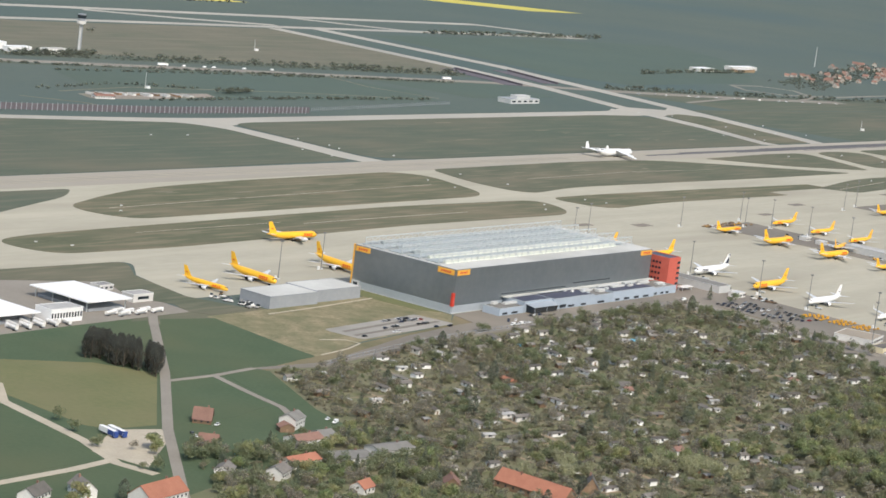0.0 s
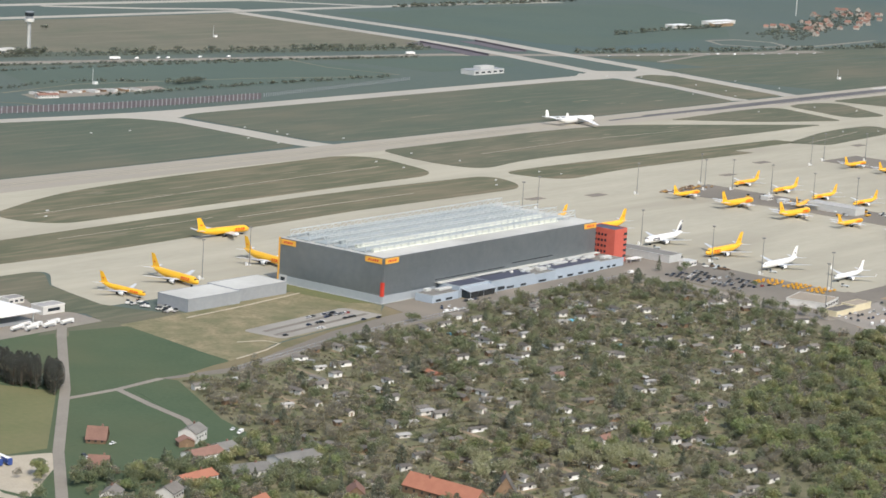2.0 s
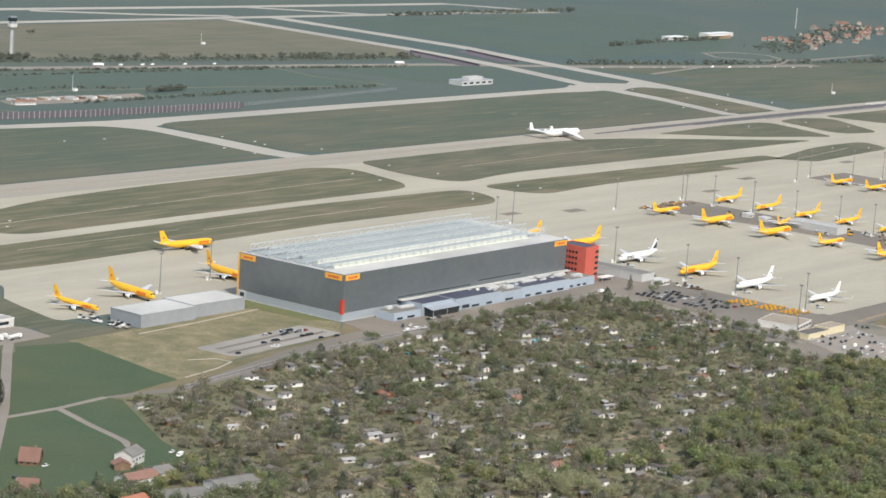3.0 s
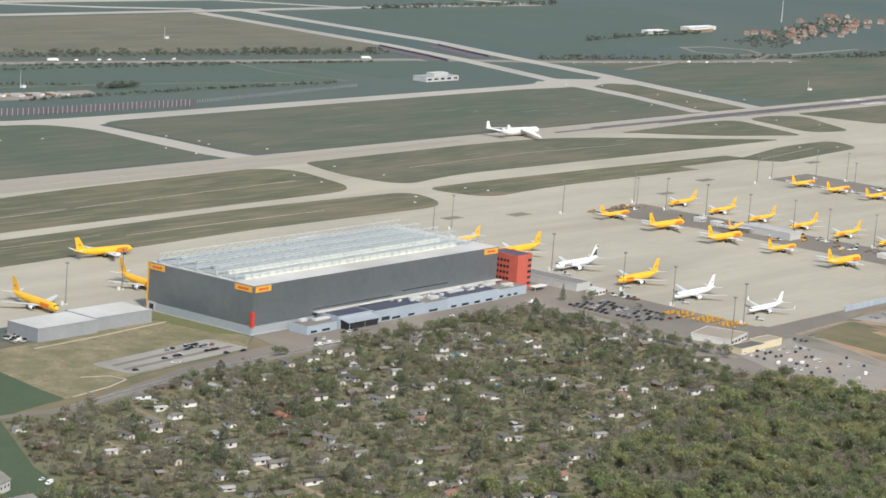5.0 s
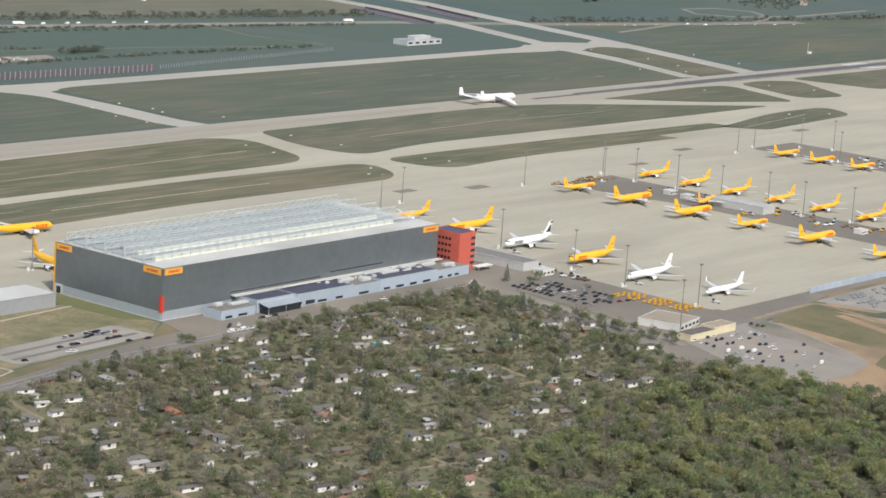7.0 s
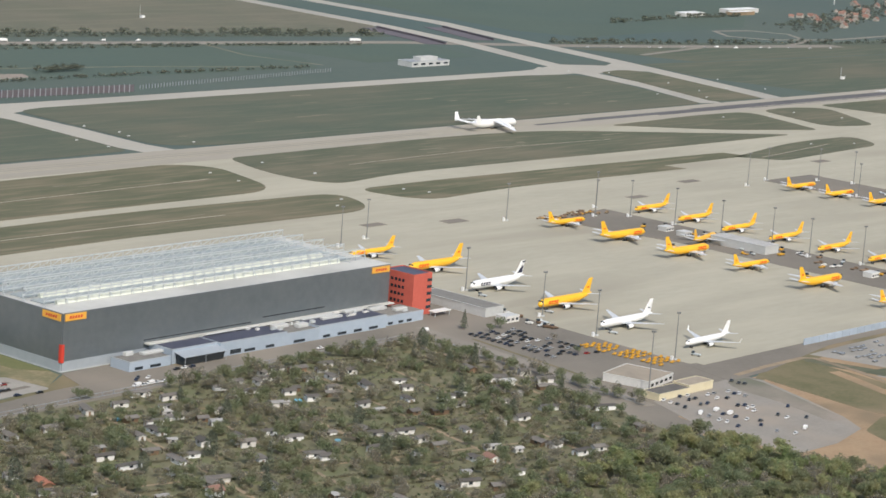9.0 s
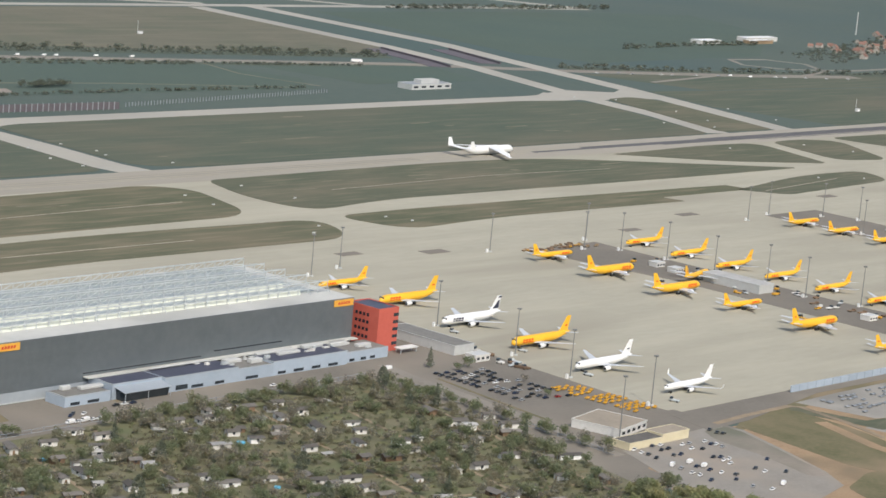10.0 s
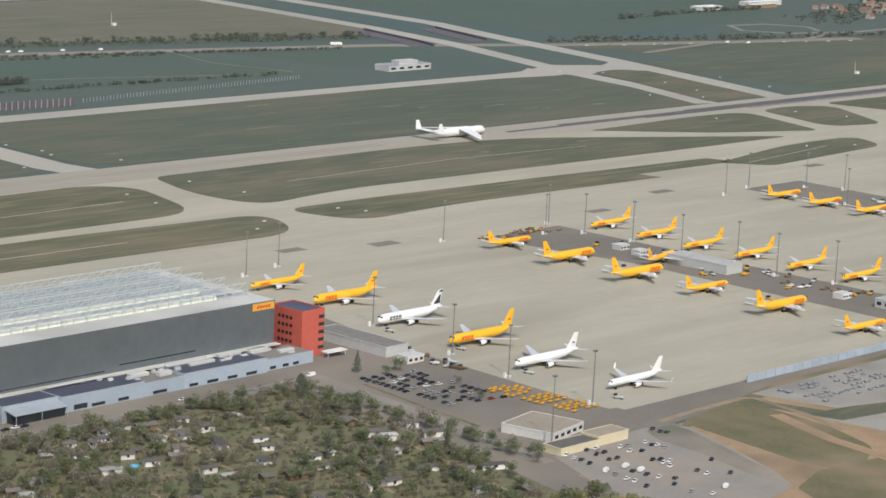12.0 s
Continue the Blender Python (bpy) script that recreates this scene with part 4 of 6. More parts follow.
                    wm = o.data
                else:
                    o = new("wheel", wm)
                    o.parent = leg
                o.location = (-gx + dx, gy + dy, 0)
    return ob


def giant_freighter(at):
    """A high-winged six-engined freighter with two tail fins; the nose at the origin, the body towards -x."""
    ob = thing("giant_freighter", "huge white six-engined freighter with twin tail fins on the runway", "aircraft", "", at)
    L, R, zc = 84.0, 3.7, 5.4
    bm = bmesh.new()
    prof = [(0.0, 0.06, -0.35), (0.008, 0.34, -0.3), (0.025, 0.62, -0.2), (0.05, 0.84, -0.08), (0.085, 0.98, 0.0), (0.12, 1.0, 0.0), (0.45, 1.0, 0.0), (0.68, 1.0, 0.0), (0.76, 0.9, 0.12), (0.85, 0.66, 0.36), (0.93, 0.38, 0.62), (1.0, 0.10, 0.85)]
    loft(bm, [ring(-L * u, R * k, R * k * 1.12, zc + R * up) for u, k, up in prof])
    body = part("fuselage", bm, M_PLANE_W, ob)
    for f in body.data.polygons:
        f.use_smooth = True
    part("cockpit_window", boxes((-3.6, -2.5, -R * 0.6, R * 0.6, zc + R * 0.52, zc + R * 0.78)), M_GLASS, body)
    bm = bmesh.new()
    loft(bm, [ring(-x, R * 0.6 * k, 1.1 * k, zc + R * 1.02, 12) for x, k in ((24, 0.2), (27, 0.9), (44, 1.0), (50, 0.2))])
    part("wing_fairing", bm, M_PLANE_W, body)
    zr, hs, root = zc + R * 0.82, 44.2, R * 0.7
    for side in (-1, 1):
        bm = bmesh.new()
        loft(bm, [foil(-27 - 24 * u, 15.5 - 11.5 * u ** 0.8, 0.12 - 0.03 * u, side * (root + (hs - root) * u), zr - 4.0 * u, "y") for u in (0.0, 0.4, 1.0)])
        wing = part("wing", bm, M_PLANE_W, ob)
        for ey, ex in ((12.0, 30.5), (19.5, 34.5), (27.0, 38.5)):
            ez = zr - 4.0 * (ey - root) / (hs - root) - 2.6
            bm = bmesh.new()
            loft(bm, [[(-ex + 3.2 - d, side * ey + y, z) for _, y, z in ring(0, 1.55 * k, 1.55 * k, ez, 14)] for d, k in ((0.0, 0.84), (0.3, 0.97), (1.2, 1.0), (3.6, 0.96), (4.6, 0.7), (5.8, 0.4))])
            part("engine", bm, M_PLANE_W, wing)
            part("intake", boxes((-ex + 3.2, -ex + 3.24, side * ey - 0.9, side * ey + 0.9, ez - 0.9, ez + 0.9)), M_GLASS, wing)
            part("pylon", boxes((-ex - 2.2, -ex + 1.6, side * ey - 0.25, side * ey + 0.25, ez + 1.2, ez + 2.5)), M_PLANE_W, wing)
        hz = zc + R * 0.95
        bm = bmesh.new()
        loft(bm, [foil(-L * 0.90, 9.5, 0.1, side * 0.6, hz, "y"), foil(-L * 0.90 - 5.2, 6.4, 0.09, side * 16.0, hz + 1.4, "y")])
        part("tailplane", bm, M_PLANE_W, ob)
        bm = bmesh.new()
        loft(bm, [foil(-L * 0.885 - 2.0, 9.2, 0.09, side * 16.2, hz - 0.6, "z"), foil(-L * 0.885 - 7.0, 4.6, 0.09, side * 16.2, hz + 9.4, "z")])
        part("tail_fin", bm, M_PLANE_W, ob)
    for gx, gy in [(11, -1.0), (11, 1.0)] + [(37 + 2.1 * k, s * 3.4) for k in range(5) for s in (-1, 1)]:
        leg = part("landing_gear", boxes((-gx - 0.2, -gx + 0.2, gy - 0.2, gy + 0.2, 0.7, zc - R * 0.7)), M_STEEL, ob)
        bm = bmesh.new()
        loft(bm, [[(-gx + 0.65 * math.cos(t * math.pi / 4), gy + w, 0.65 + 0.65 * math.sin(t * math.pi / 4)) for t in range(8)] for w in (-0.55, 0.55)])
        part("wheel", bm, M_TYRE, leg)
    return ob


Y_LABEL = "yellow cargo jet with red markings parked on its stand"
y_wide = airliner("wide", M_PLANE_Y, Y_LABEL, pose(386, 89, 0, 0, 0, 180), M_PLANE_R, M_PLANE_R, None, "parked yellow cargo jets")
y_narrow = airliner("narrow", M_PLANE_Y, Y_LABEL, pose(384, 145, 0, 0, 0, 180), M_PLANE_R, M_PLANE_R, None, "parked yellow cargo jets")
airliner("wide", M_PLANE_W, "white cargo jet with dark tail emblem and dark fuselage marking", pose(379, 25, 0, 0, 0, 180), M_PLANE_DK, M_PLANE_DK, emblem=True)
airliner("long", M_PLANE_W, "plain white cargo jet with small dark tail emblem", pose(366, -99, 0, 0, 0, 180), None, M_PLANE_DK)
airliner("narrow_winglet", M_PLANE_W, "all-white narrow jet with upturned winglets on stand", pose(375, -161, 0, 0, 0, 180))
giant_freighter(pose(1032, 540, 0.2, 0, 0, 0) @ Matrix.Scale(0.9, 4))
for src, x, y, turn in (
    (y_wide, 376, -38, 180),
    (y_narrow, 665, 155, 0), (y_wide, 665, 95, 0), (y_wide, 661, 30, 0), (y_narrow, 660, -27, 0), (y_wide, 659, -92, 0), (y_narrow, 650, -160, 0),
    (y_narrow, 742, 164, 180), (y_narrow, 739, 117, 180), (y_narrow, 736, 71, 180), (y_narrow, 740, 28, 180), (y_narrow, 740, -18, 180), (y_narrow, 740, -64, 180),
    (y_narrow, 1015, 168, 0), (y_narrow, 1015, 127, 0), (y_narrow, 1018, 84, 0),
    (y_wide, 130, 253, -6), (y_wide, -70, 117, -97), (y_narrow, -131, 110, -90), (y_wide, 40, 128, -100), (y_narrow, 714, 62, 15),
):
    copy_thing(src, pose(x, y, 0, 0, 0, turn))

# ---- other buildings of the airport ----


def block(name, x0, x1, y0, y1, h, wall, roof, label, category="building", bays=0, side="s", parapet=0.4):
    """A flat-roofed building with its wall, roof, eaves and a row of windows on one side."""
    ob = thing(name, label, category, "", pose((x0 + x1) / 2, (y0 + y1) / 2, 0))
    w, d = (x1 - x0) / 2, (y1 - y0) / 2
    part("wall", boxes((-w, w, -d, d, 0, h)), wall, ob)
    part("roof", boxes((-w + 0.2, w - 0.2, -d + 0.2, d - 0.2, h, h + 0.2)), roof, ob)
    if parapet:
        part("parapet", boxes((-w - 0.2, w + 0.2, -d - 0.2, -d + 0.2, h - 0.3, h + parapet), (-w - 0.2, w + 0.2, d - 0.2, d + 0.2, h - 0.3, h + parapet), (-w - 0.2, -w + 0.2, -d + 0.2, d - 0.2, h - 0.3, h + parapet), (w - 0.2, w + 0.2, -d + 0.2, d - 0.2, h - 0.3, h + parapet)), wall, ob)
    if bays:
        me = None
        for k in range(bays):
            if side == "s":
                x, y = -w + (k + 0.5) * 2 * w / bays, -d - 0.06
                dims = (-w / bays * 0.55, w / bays * 0.55, -0.05, 0.05, h * 0.35, h * 0.72)
            else:
                x, y = -w - 0.06, -d + (k + 0.5) * 2 * d / bays
                dims = (-0.05, 0.05, -d / bays * 0.55, d / bays * 0.55, h * 0.35, h * 0.72)
            if me is None:
                o = part("window", boxes(dims), M_GLASS, ob)
                me = o.data
            else:
                o = new("window", me)
                o.parent = ob
            o.location = (x, y, 0)
    return ob


block("storage_hall", -137, -84, 62, 92, 9.0, M_GREYWALL, M_ROOFDECK, "grey metal storage hall with pale flat roof", "hall")
block("storage_hall", -82.5, -30, 66, 96, 9.0, M_GREYWALL, M_ROOFDECK, "grey metal storage hall with pale flat roof", "hall")
block("long_shed", 328, 346, -33, 27, 6.0, M_PALEGREY, M_GREYROOF, "long pale grey shed beside the apron", "shed", 0)
block("gatehouse", 327, 340, -52, -43, 4.2, M_OFFWHITE, M_PALEGREY, "small white gatehouse with dark windows", "building", 3)
guard = block("guard_building", 264, 296, -212, -181, 4.8, M_OFFWHITE, M_BEIGEROOF, "flat-roofed white site building with beige roof", "building", 5)
guard.matrix_basis = pose(280, -196, 0, 0, 0, 12)
block("gate_office", 251, 281, -234, -222, 4.0, M_CREAM, M_FELT, "long low cream gate building", "building")
block("gate_office_east", 281, 305, -233, -221, 5.0, M_CREAM, M_BEIGEROOF, "low cream building with flat roof", "building")
block("cargo_shed", 694, 712, 0, 52, 6.5, M_PALEGREY, M_PALEROOF, "long pale grey cargo shed between the stands", "shed")
block("cargo_shed", 694, 708, -186, -122, 6.0, M_PALEGREY, M_PALEROOF, "long pale grey cargo shed between the stands", "shed", 10, "w")
for x, y in ((704, 103), (700, -92), (700, 82)):
    block("equipment_cabin", x - 5, x + 5, y - 4, y + 4, 3.6, M_OFFWHITE, M_PALEGREY, "small white equipment cabin on the apron", "cabin", 3)
block("radar_station", 1279, 1345, 911, 934, 6.0, M_PALEGREY, M_GREYWALL, "white flat technical building in the grass", "building", 5)
block("plant_room", 1299, 1329, 916, 928, 10.0, M_PALEGREY, M_ROOFDECK, "grey plant room", "building")

# fuel station
for x0, x1, y0, y1, z in ((-286, -243, 97, 157, 7.5), (-385, -338, 88, 132, 6.5)):
    can = thing("fuel_canopy", "broad white flat canopy over fuel bays", "canopy", "fuel canopies", pose((x0 + x1) / 2, (y0 + y1) / 2, 0))
    w, d = (x1 - x0) / 2, (y1 - y0) / 2
    part("roof", boxes((-w, w, -d, d, z, z + 0.8)), M_WHITE, can, "flat white roof")
    for px in (-w + 3, w - 3):
        for k in range(4):
            part("post", boxes((px - 0.3, px + 0.3, -d + 4 + k * (2 * d - 8) / 3 - 0.3, -d + 4 + k * (2 * d - 8) / 3 + 0.3, 0, z)), M_STEEL, can)
    part("fuel_bay", boxes((-w + 5, w - 5, -d + 4, d - 4, 0, 2.2)), M_GREYWALL, can)
block("workshop", -334, -305, 82, 98, 9.5, M_WHITE, M_PALEROOF, "white two-storey workshop with rows of windows", "building", 11)
block("garage", -226, -206, 113, 125, 5.8, M_OFFWHITE, M_PALEROOF, "white garage with a grey gate", "building", 1)
block("site_office", -222, -208, 152, 162, 4.0, M_OFFWHITE, M_PALEROOF, "small white site office", "building", 3)

# control tower, far off
ct = thing("control_tower", "tall slender white control tower with dark glazed cab", "tower", "", pose(876, 1345, 0))
bm = bmesh.new()
loft(bm, [[(r * math.cos(t * math.pi / 6), r * math.sin(t * math.pi / 6), z) for t in range(12)] for z, r in ((0, 3.0), (10, 2.4), (38, 2.3), (41, 3.6))])
part("shaft", bm, M_PALEGREY, ct)
part("dark_stripe", boxes((-0.9, 0.9, -2.8, -2.1, 4, 38)), M_GREYWALL, ct)
for nm, z0, z1, r, m in (("gallery", 41, 45, 6.6, M_OFFWHITE), ("lower_cab", 45, 48.5, 5.2, M_GREYWALL), ("cab", 48.5, 53, 6.2, M_GLASS), ("cab_roof", 53, 54.5, 5.6, M_GREYWALL)):
    bm = bmesh.new()
    loft(bm, [[(rr * math.cos(t * math.pi / 6), rr * math.sin(t * math.pi / 6), z) for t in range(12)] for z, rr in ((z0, r * 0.92), (z1, r))])
    part(nm, bm, m, ct)
block("tower_office", 812, 850, 1340, 1352, 7.0, M_OFFWHITE, M_PALEROOF, "white office at the foot of the control tower", "building", 6)
block("airport_hall", 742, 782, 1385, 1400, 9.0, M_WHITE, M_WHITE, "white far-off airport hall", "hall")
block("airport_hall", 760, 800, 1355, 1368, 7.0, M_WHITE, M_WHITE, "white far-off airport hall", "hall")
for x0, x1, y0, y1, h in ((2220, 2270, 1210, 1230, 5), (2350, 2432, 1222, 1240, 6), (2330, 2390, 1200, 1213, 5)):
    block("farm_hall", x0, x1, y0, y1, h, M_OFFWHITE if y0 > 1205 else M_SOIL, M_WHITE, "long white-roofed farm hall near the village", "hall")

# taxiway bridges over the motorway
for pts in ([(1508, 1062), (1526, 1112), (1552, 1226)], [(1618, 1076), (1660, 1205)]):
    br = thing("taxiway_bridge", "dark bridge side with a flat slab coloured as shaded trench", "bridge", "taxiway bridges", pose(pts[0][0], pts[0][1], 0))
    for k, (a, b) in enumerate(zip(pts, pts[1:])):
        bm = bmesh.new()
        ox, oy = pts[0]
        d = Vector((b[0] - a[0], b[1] - a[1])).normalized()
        s = Vector((-d.y, d.x)) * 30
        # flat dark slab in place of the sunken trench, its shade in the colour
        prism(bm, [(a[0] - ox, a[1] - oy), (b[0] - ox, b[1] - oy), (b[0] - ox + s.x, b[1] - oy + s.y), (a[0] - ox + s.x, a[1] - oy + s.y)], 0, 0.5)
        part("cutting", bm, M_STONE, br)
        bm = bmesh.new()
        s = s * 0.06
        prism(bm, [(a[0] - ox, a[1] - oy), (b[0] - ox, b[1] - oy), (b[0] - ox + s.x, b[1] - oy + s.y), (a[0] - ox + s.x, a[1] - oy + s.y)], 0.5, 3.0)
        part("side_wall", bm, M_STONE, br)

# ---- houses of the village ----


def house(x, y, turn, w, d, h, pitch, roof, wall, label, category="house", name="house", chimney=True, group="", panes=9):
    """Walls with gables, a pitched roof with eaves, a chimney, windows and a door. The ridge runs along x."""
    ob = thing(name, label, category, group, pose(x, y, 0, 0, 0, turn))
    rise = d / 2 * math.tan(radians(pitch))
    bm = bmesh.new()
    loft(bm, [[(sx, -d / 2, 0), (sx, d / 2, 0), (sx, d / 2, h), (sx, 0, h + rise), (sx, -d / 2, h)] for sx in (-w / 2, w / 2)])
    part("wall", bm, wall, ob)
    o, e, t = 0.5, 0.5, 0.25
    bm = bmesh.new()
    k = rise / (d / 2)
    loft(bm, [[(sx, -d / 2 - e, h - e * k), (sx, 0, h + rise), (sx, d / 2 + e, h - e * k), (sx, d / 2 + e, h - e * k + t), (sx, 0, h + rise + t * 1.3), (sx, -d / 2 - e, h - e * k + t)] for sx in (-w / 2 - o, w / 2 + o)])
    part("roof", bm, roof, ob)
    if chimney:
        part("chimney", boxes((w * 0.2, w * 0.2 + 0.9, 0.3, 1.2, h + rise * 0.4, h + rise + 1.3)), M_TILEDK, ob)
    n = min(panes, max(2, int(w / 3.2)))
    win = None
    for k2 in range(n):
        for sgn in (-1, 1):
            if win is None:
                q = part("window", boxes((-0.6, 0.6, -0.06, 0.06, h * 0.42, h * 0.42 + 1.3)), M_GLASS, ob)
                win = q.data
            else:
                q = new("window", win)
                q.parent = ob
            q.location = (-w / 2 + (k2 + 0.5) * w / n, sgn * (d / 2 + 0.03), 0)
    part("door", boxes((-w / 2 - 0.1, -w / 2, -0.6, 0.6, 0, 2.1)), M_BROWNWALL, ob)
    return ob


G = "houses of the village"
house(-427, -151, -52, 11, 13, 2.6, 42, M_TILEDK, M_BROWNWALL, "small house with steep reddish-brown tile roof", group=G)
house(-467, -194, -52, 11, 12, 2.4, 42, M_TILEDK, M_BROWNWALL, "small house with faded brown tile roof", group=G)
house(-384, -183, 20, 15, 11, 6.0, 28, M_GREYROOF, M_OFFWHITE, "white two-storey house with grey roof", group=G)
house(-396, -189, 60, 7, 9, 3.2, 25, M_TILEDK, M_BROWNWALL, "small outbuilding with brown roof", "outbuilding", "outbuilding", False)
house(-410, -216, -3, 21, 13, 4.6, 20, M_TILEDK, M_OFFWHITE, "long house with faded red roof and white walls", group=G)
house(-392, -215, -3, 11, 13, 4.8, 18, M_GREYROOF, M_OFFWHITE, "grey-roofed wing of a white house", group=G)
house(-447, -246, 0, 24, 11, 4.0, 24, M_TILE, M_OFFWHITE, "long house with orange tile roof", group=G)
house(-412, -251, -16, 26, 16, 3.6, 14, M_GREYROOF, M_OFFWHITE, "low broad house with grey roof", group=G)
house(-375, -252, -7, 28, 14, 4.2, 14, M_GREYROOF, M_OFFWHITE, "long low white house with grey roof", group=G)
house(-571, -258, 8, 32, 15, 4.6, 38, M_TILE, M_OFFWHITE, "large house with bright orange tile roof", group=G)
house(-503, -241, 30, 13, 9, 4.5, 30, M_FELT, M_OFFWHITE, "white house with grey roof", group=G)
house(-478, -258, 20, 13, 10, 5.0, 30, M_FELT, M_OFFWHITE, "white house with grey roof", group=G)
house(-600, -232, 70, 15, 10, 4.5, 42, M_FELT, M_OFFWHITE, "house with steep grey roof", group=G)
house(-628, -226, 20, 18, 10, 4.0, 35, M_FELT, M_OFFWHITE, "house with grey roof beside the track", group=G)
house(-400, -318, 42, 13, 9, 3.5, 40, M_TILEDK, M_BROWNWALL, "small house with brownish red tile roof", group=G)
house(-367, -352, 90, 48, 13, 4.5, 42, M_TILE, M_BROWNWALL, "long farmhouse with weathered red tile roof", group=G)
house(-333, -366, 38, 12, 12, 2.0, 56, M_FELT, M_BROWNWALL, "dark steep-roofed barn beside the farmhouse", group=G)
house(-456, -300, 10, 12, 9, 4.0, 36, M_TILE, M_OFFWHITE, "house with orange tile roof", group=G)

# far village
rv = random.Random(5)
M_FARWALL = surface("weathered_far_plaster", (0.34, 0.315, 0.28), (0.44, 0.41, 0.37), 0.8, 1, 7, vary=0.2)
far_a = house(2440, 1120, 20, 13, 10, 4.5, 42, M_TILEDK, M_FARWALL, "far pale house with brownish red tile roof", chimney=False, group="far village houses", panes=0)
far_b = house(2465, 1090, 110, 12, 9, 4.5, 40, M_TILEDK, M_FARWALL, "far pale house with dark red roof", chimney=False, group="far village houses", panes=0)
for k in range(56):
    u = rv.random()
    cx, cy = 2350 + 620 * u, 1065 + 190 * u
    copy_thing(far_a if k % 3 else far_b, pose(cx + rv.uniform(-30, 60), cy + rv.uniform(-70, 60), 0, 0, 0, rv.choice((10, 100, 30, 120))) @ Matrix.Scale(rv.uniform(0.65, 0.95), 4))
mast = thing("chimney_stack", "slender white chimney near the far village", "chimney", "", pose(2732, 1276, 0))
bm = bmesh.new()
loft(bm, [[(r * math.cos(t * math.pi / 4), r * math.sin(t * math.pi / 4), z) for t in range(8)] for z, r in ((0, 1.1), (38, 0.7))])
part("stack", bm, M_PALEGREY, mast)
# settlement beside the north taxiway
for k in range(16):
    x = 588 + 9 * k + rv.uniform(-3, 3)
    b = block("site_cabin", x - 2.5, x + 2.5, 1012 - 1.6 * k - 2 + rv.uniform(-5, 5), 1016 - 1.6 * k + 2 + 3, 2.5, (M_OFFWHITE, M_BROWNWALL, M_PALEGREY)[k % 3], M_PALEROOF, "small far-off site cabin", "cabin", 0, "s", 0)
house(578, 985, -15, 26, 10, 3.5, 20, M_TILEDK, M_OFFWHITE, "low far-off building with red roof", "building", "depot", False)

# ---- light masts ----


def light_mast(h, label):
    ob = thing("light_mast", label, "light mast", "apron light masts")
    bm = bmesh.new()
    loft(bm, [[(r * math.cos(t * math.pi / 4), r * math.sin(t * math.pi / 4), z) for t in range(8)] for z, r in ((0, 0.42), (h * 0.5, 0.32), (h, 0.22))])
    part("pole", bm, M_MAST, ob)
    part("foot", boxes((-1.2, 1.2, -1.2, 1.2, 0, 1.0)), M_PALEGREY, ob)
    part("lamp_ring", boxes((-1.5, 1.5, -0.35, 0.35, h - 0.5, h + 0.4), (-0.35, 0.35, -1.5, 1.5, h - 0.4, h + 0.3)), M_MAST, ob)
    part("switch_cabinet", boxes((-3.8, -2.6, -0.8, 0.8, 0, 2.8)), M_WHITE, ob, "white switch cabinet")
    return ob


M_MAST = surface("weathered_grey_mast", (0.17, 0.173, 0.17), (0.23, 0.233, 0.23), 0.6, 2, 12)
tall = light_mast(30, "tall grey apron light mast with a lamp ring")
tall.matrix_basis = pose(353, -106, 0)
for x, y in ((345, -175), (366, -50), (381, 31), (614, 194), (700, 172), (727, 157), (413, 182), (453, 194), (733, 116), (722, 62), (735, 22), (722, -22), (735, -62), (735, -110), (1006, 215), (1053, 190), (1072, 164), (1012, 120), (1074, 90), (960, 204), (733, 198), (-42, 140), (28, 157)):
    copy_thing(tall, pose(x, y, 0))
road_mast = light_mast(37, "tall dark mast beside the gate building")
road_mast.matrix_basis = pose(262, -218, 0)

for x, y, h in ((1281, 1396, 17), (716, 1055, 20), (1788, 646, 15)):
    am = thing("antenna_mast", "thin white antenna mast with a small hut", "antenna mast", "antenna masts", pose(x, y, 0))
    bm = bmesh.new()
    loft(bm, [[(r * math.cos(t * math.pi / 3), r * math.sin(t * math.pi / 3), z) for t in range(6)] for z, r in ((0, 0.4), (h, 0.22))])
    part("pole", bm, M_PALEGREY, am)
    part("hut", boxes((2, 7, -2, 2, 0, 3)), M_WHITE, am)
    part("hut_roof", boxes((1.8, 7.2, -2.2, 2.2, 3, 3.3)), M_PALEGREY, am)

# ---- noise barrier north of the taxiway ----
barrier = thing("noise_barrier", "long dark slatted noise barrier with grey posts", "barrier")
path = [(60, 985), (420, 909), (580, 878), (808, 864)]
panel = post = None
for (ax, ay), (bx, by) in zip(path, path[1:]):
    d = Vector((bx - ax, by - ay))
    n = int(d.length / 6.5)
    turn = math.degrees(math.atan2(d.y, d.x))
    for k in range(n):
        p = Vector((ax, ay)) + d * (k / n)
        if panel is None:
            panel = part("panel", boxes((0.5, 6.0, -0.15, 0.15, 0.3, 7.6)), M_STONE, barrier, "dark slatted panel")
            post = part("post", boxes((-0.4, 0.4, -0.5, 0.5, 0, 8.0)), M_GREYWALL, barrier, "grey post")
            pa, po = panel, post
        else:
            pa, po = new("panel", panel.data), new("post", post.data)
            pa.parent = po.parent = barrier
        pa.matrix_basis = po.matrix_basis = pose(p.x, p.y, 0, 0, 0, turn)
row = thing("approach_light_row", "low row of pale posts in the grass", "posts")
pk = None
for k in range(70):
    if pk is None:
        pk = part("post", boxes((-0.3, 0.3, -0.3, 0.3, 0, 4.2)), M_GREYWALL, row)
        o = pk
    else:
        o = new("post", pk.data)
        o.parent = row
    o.location = (828 + k * 4.6, 878 + k * 0.52, 0)

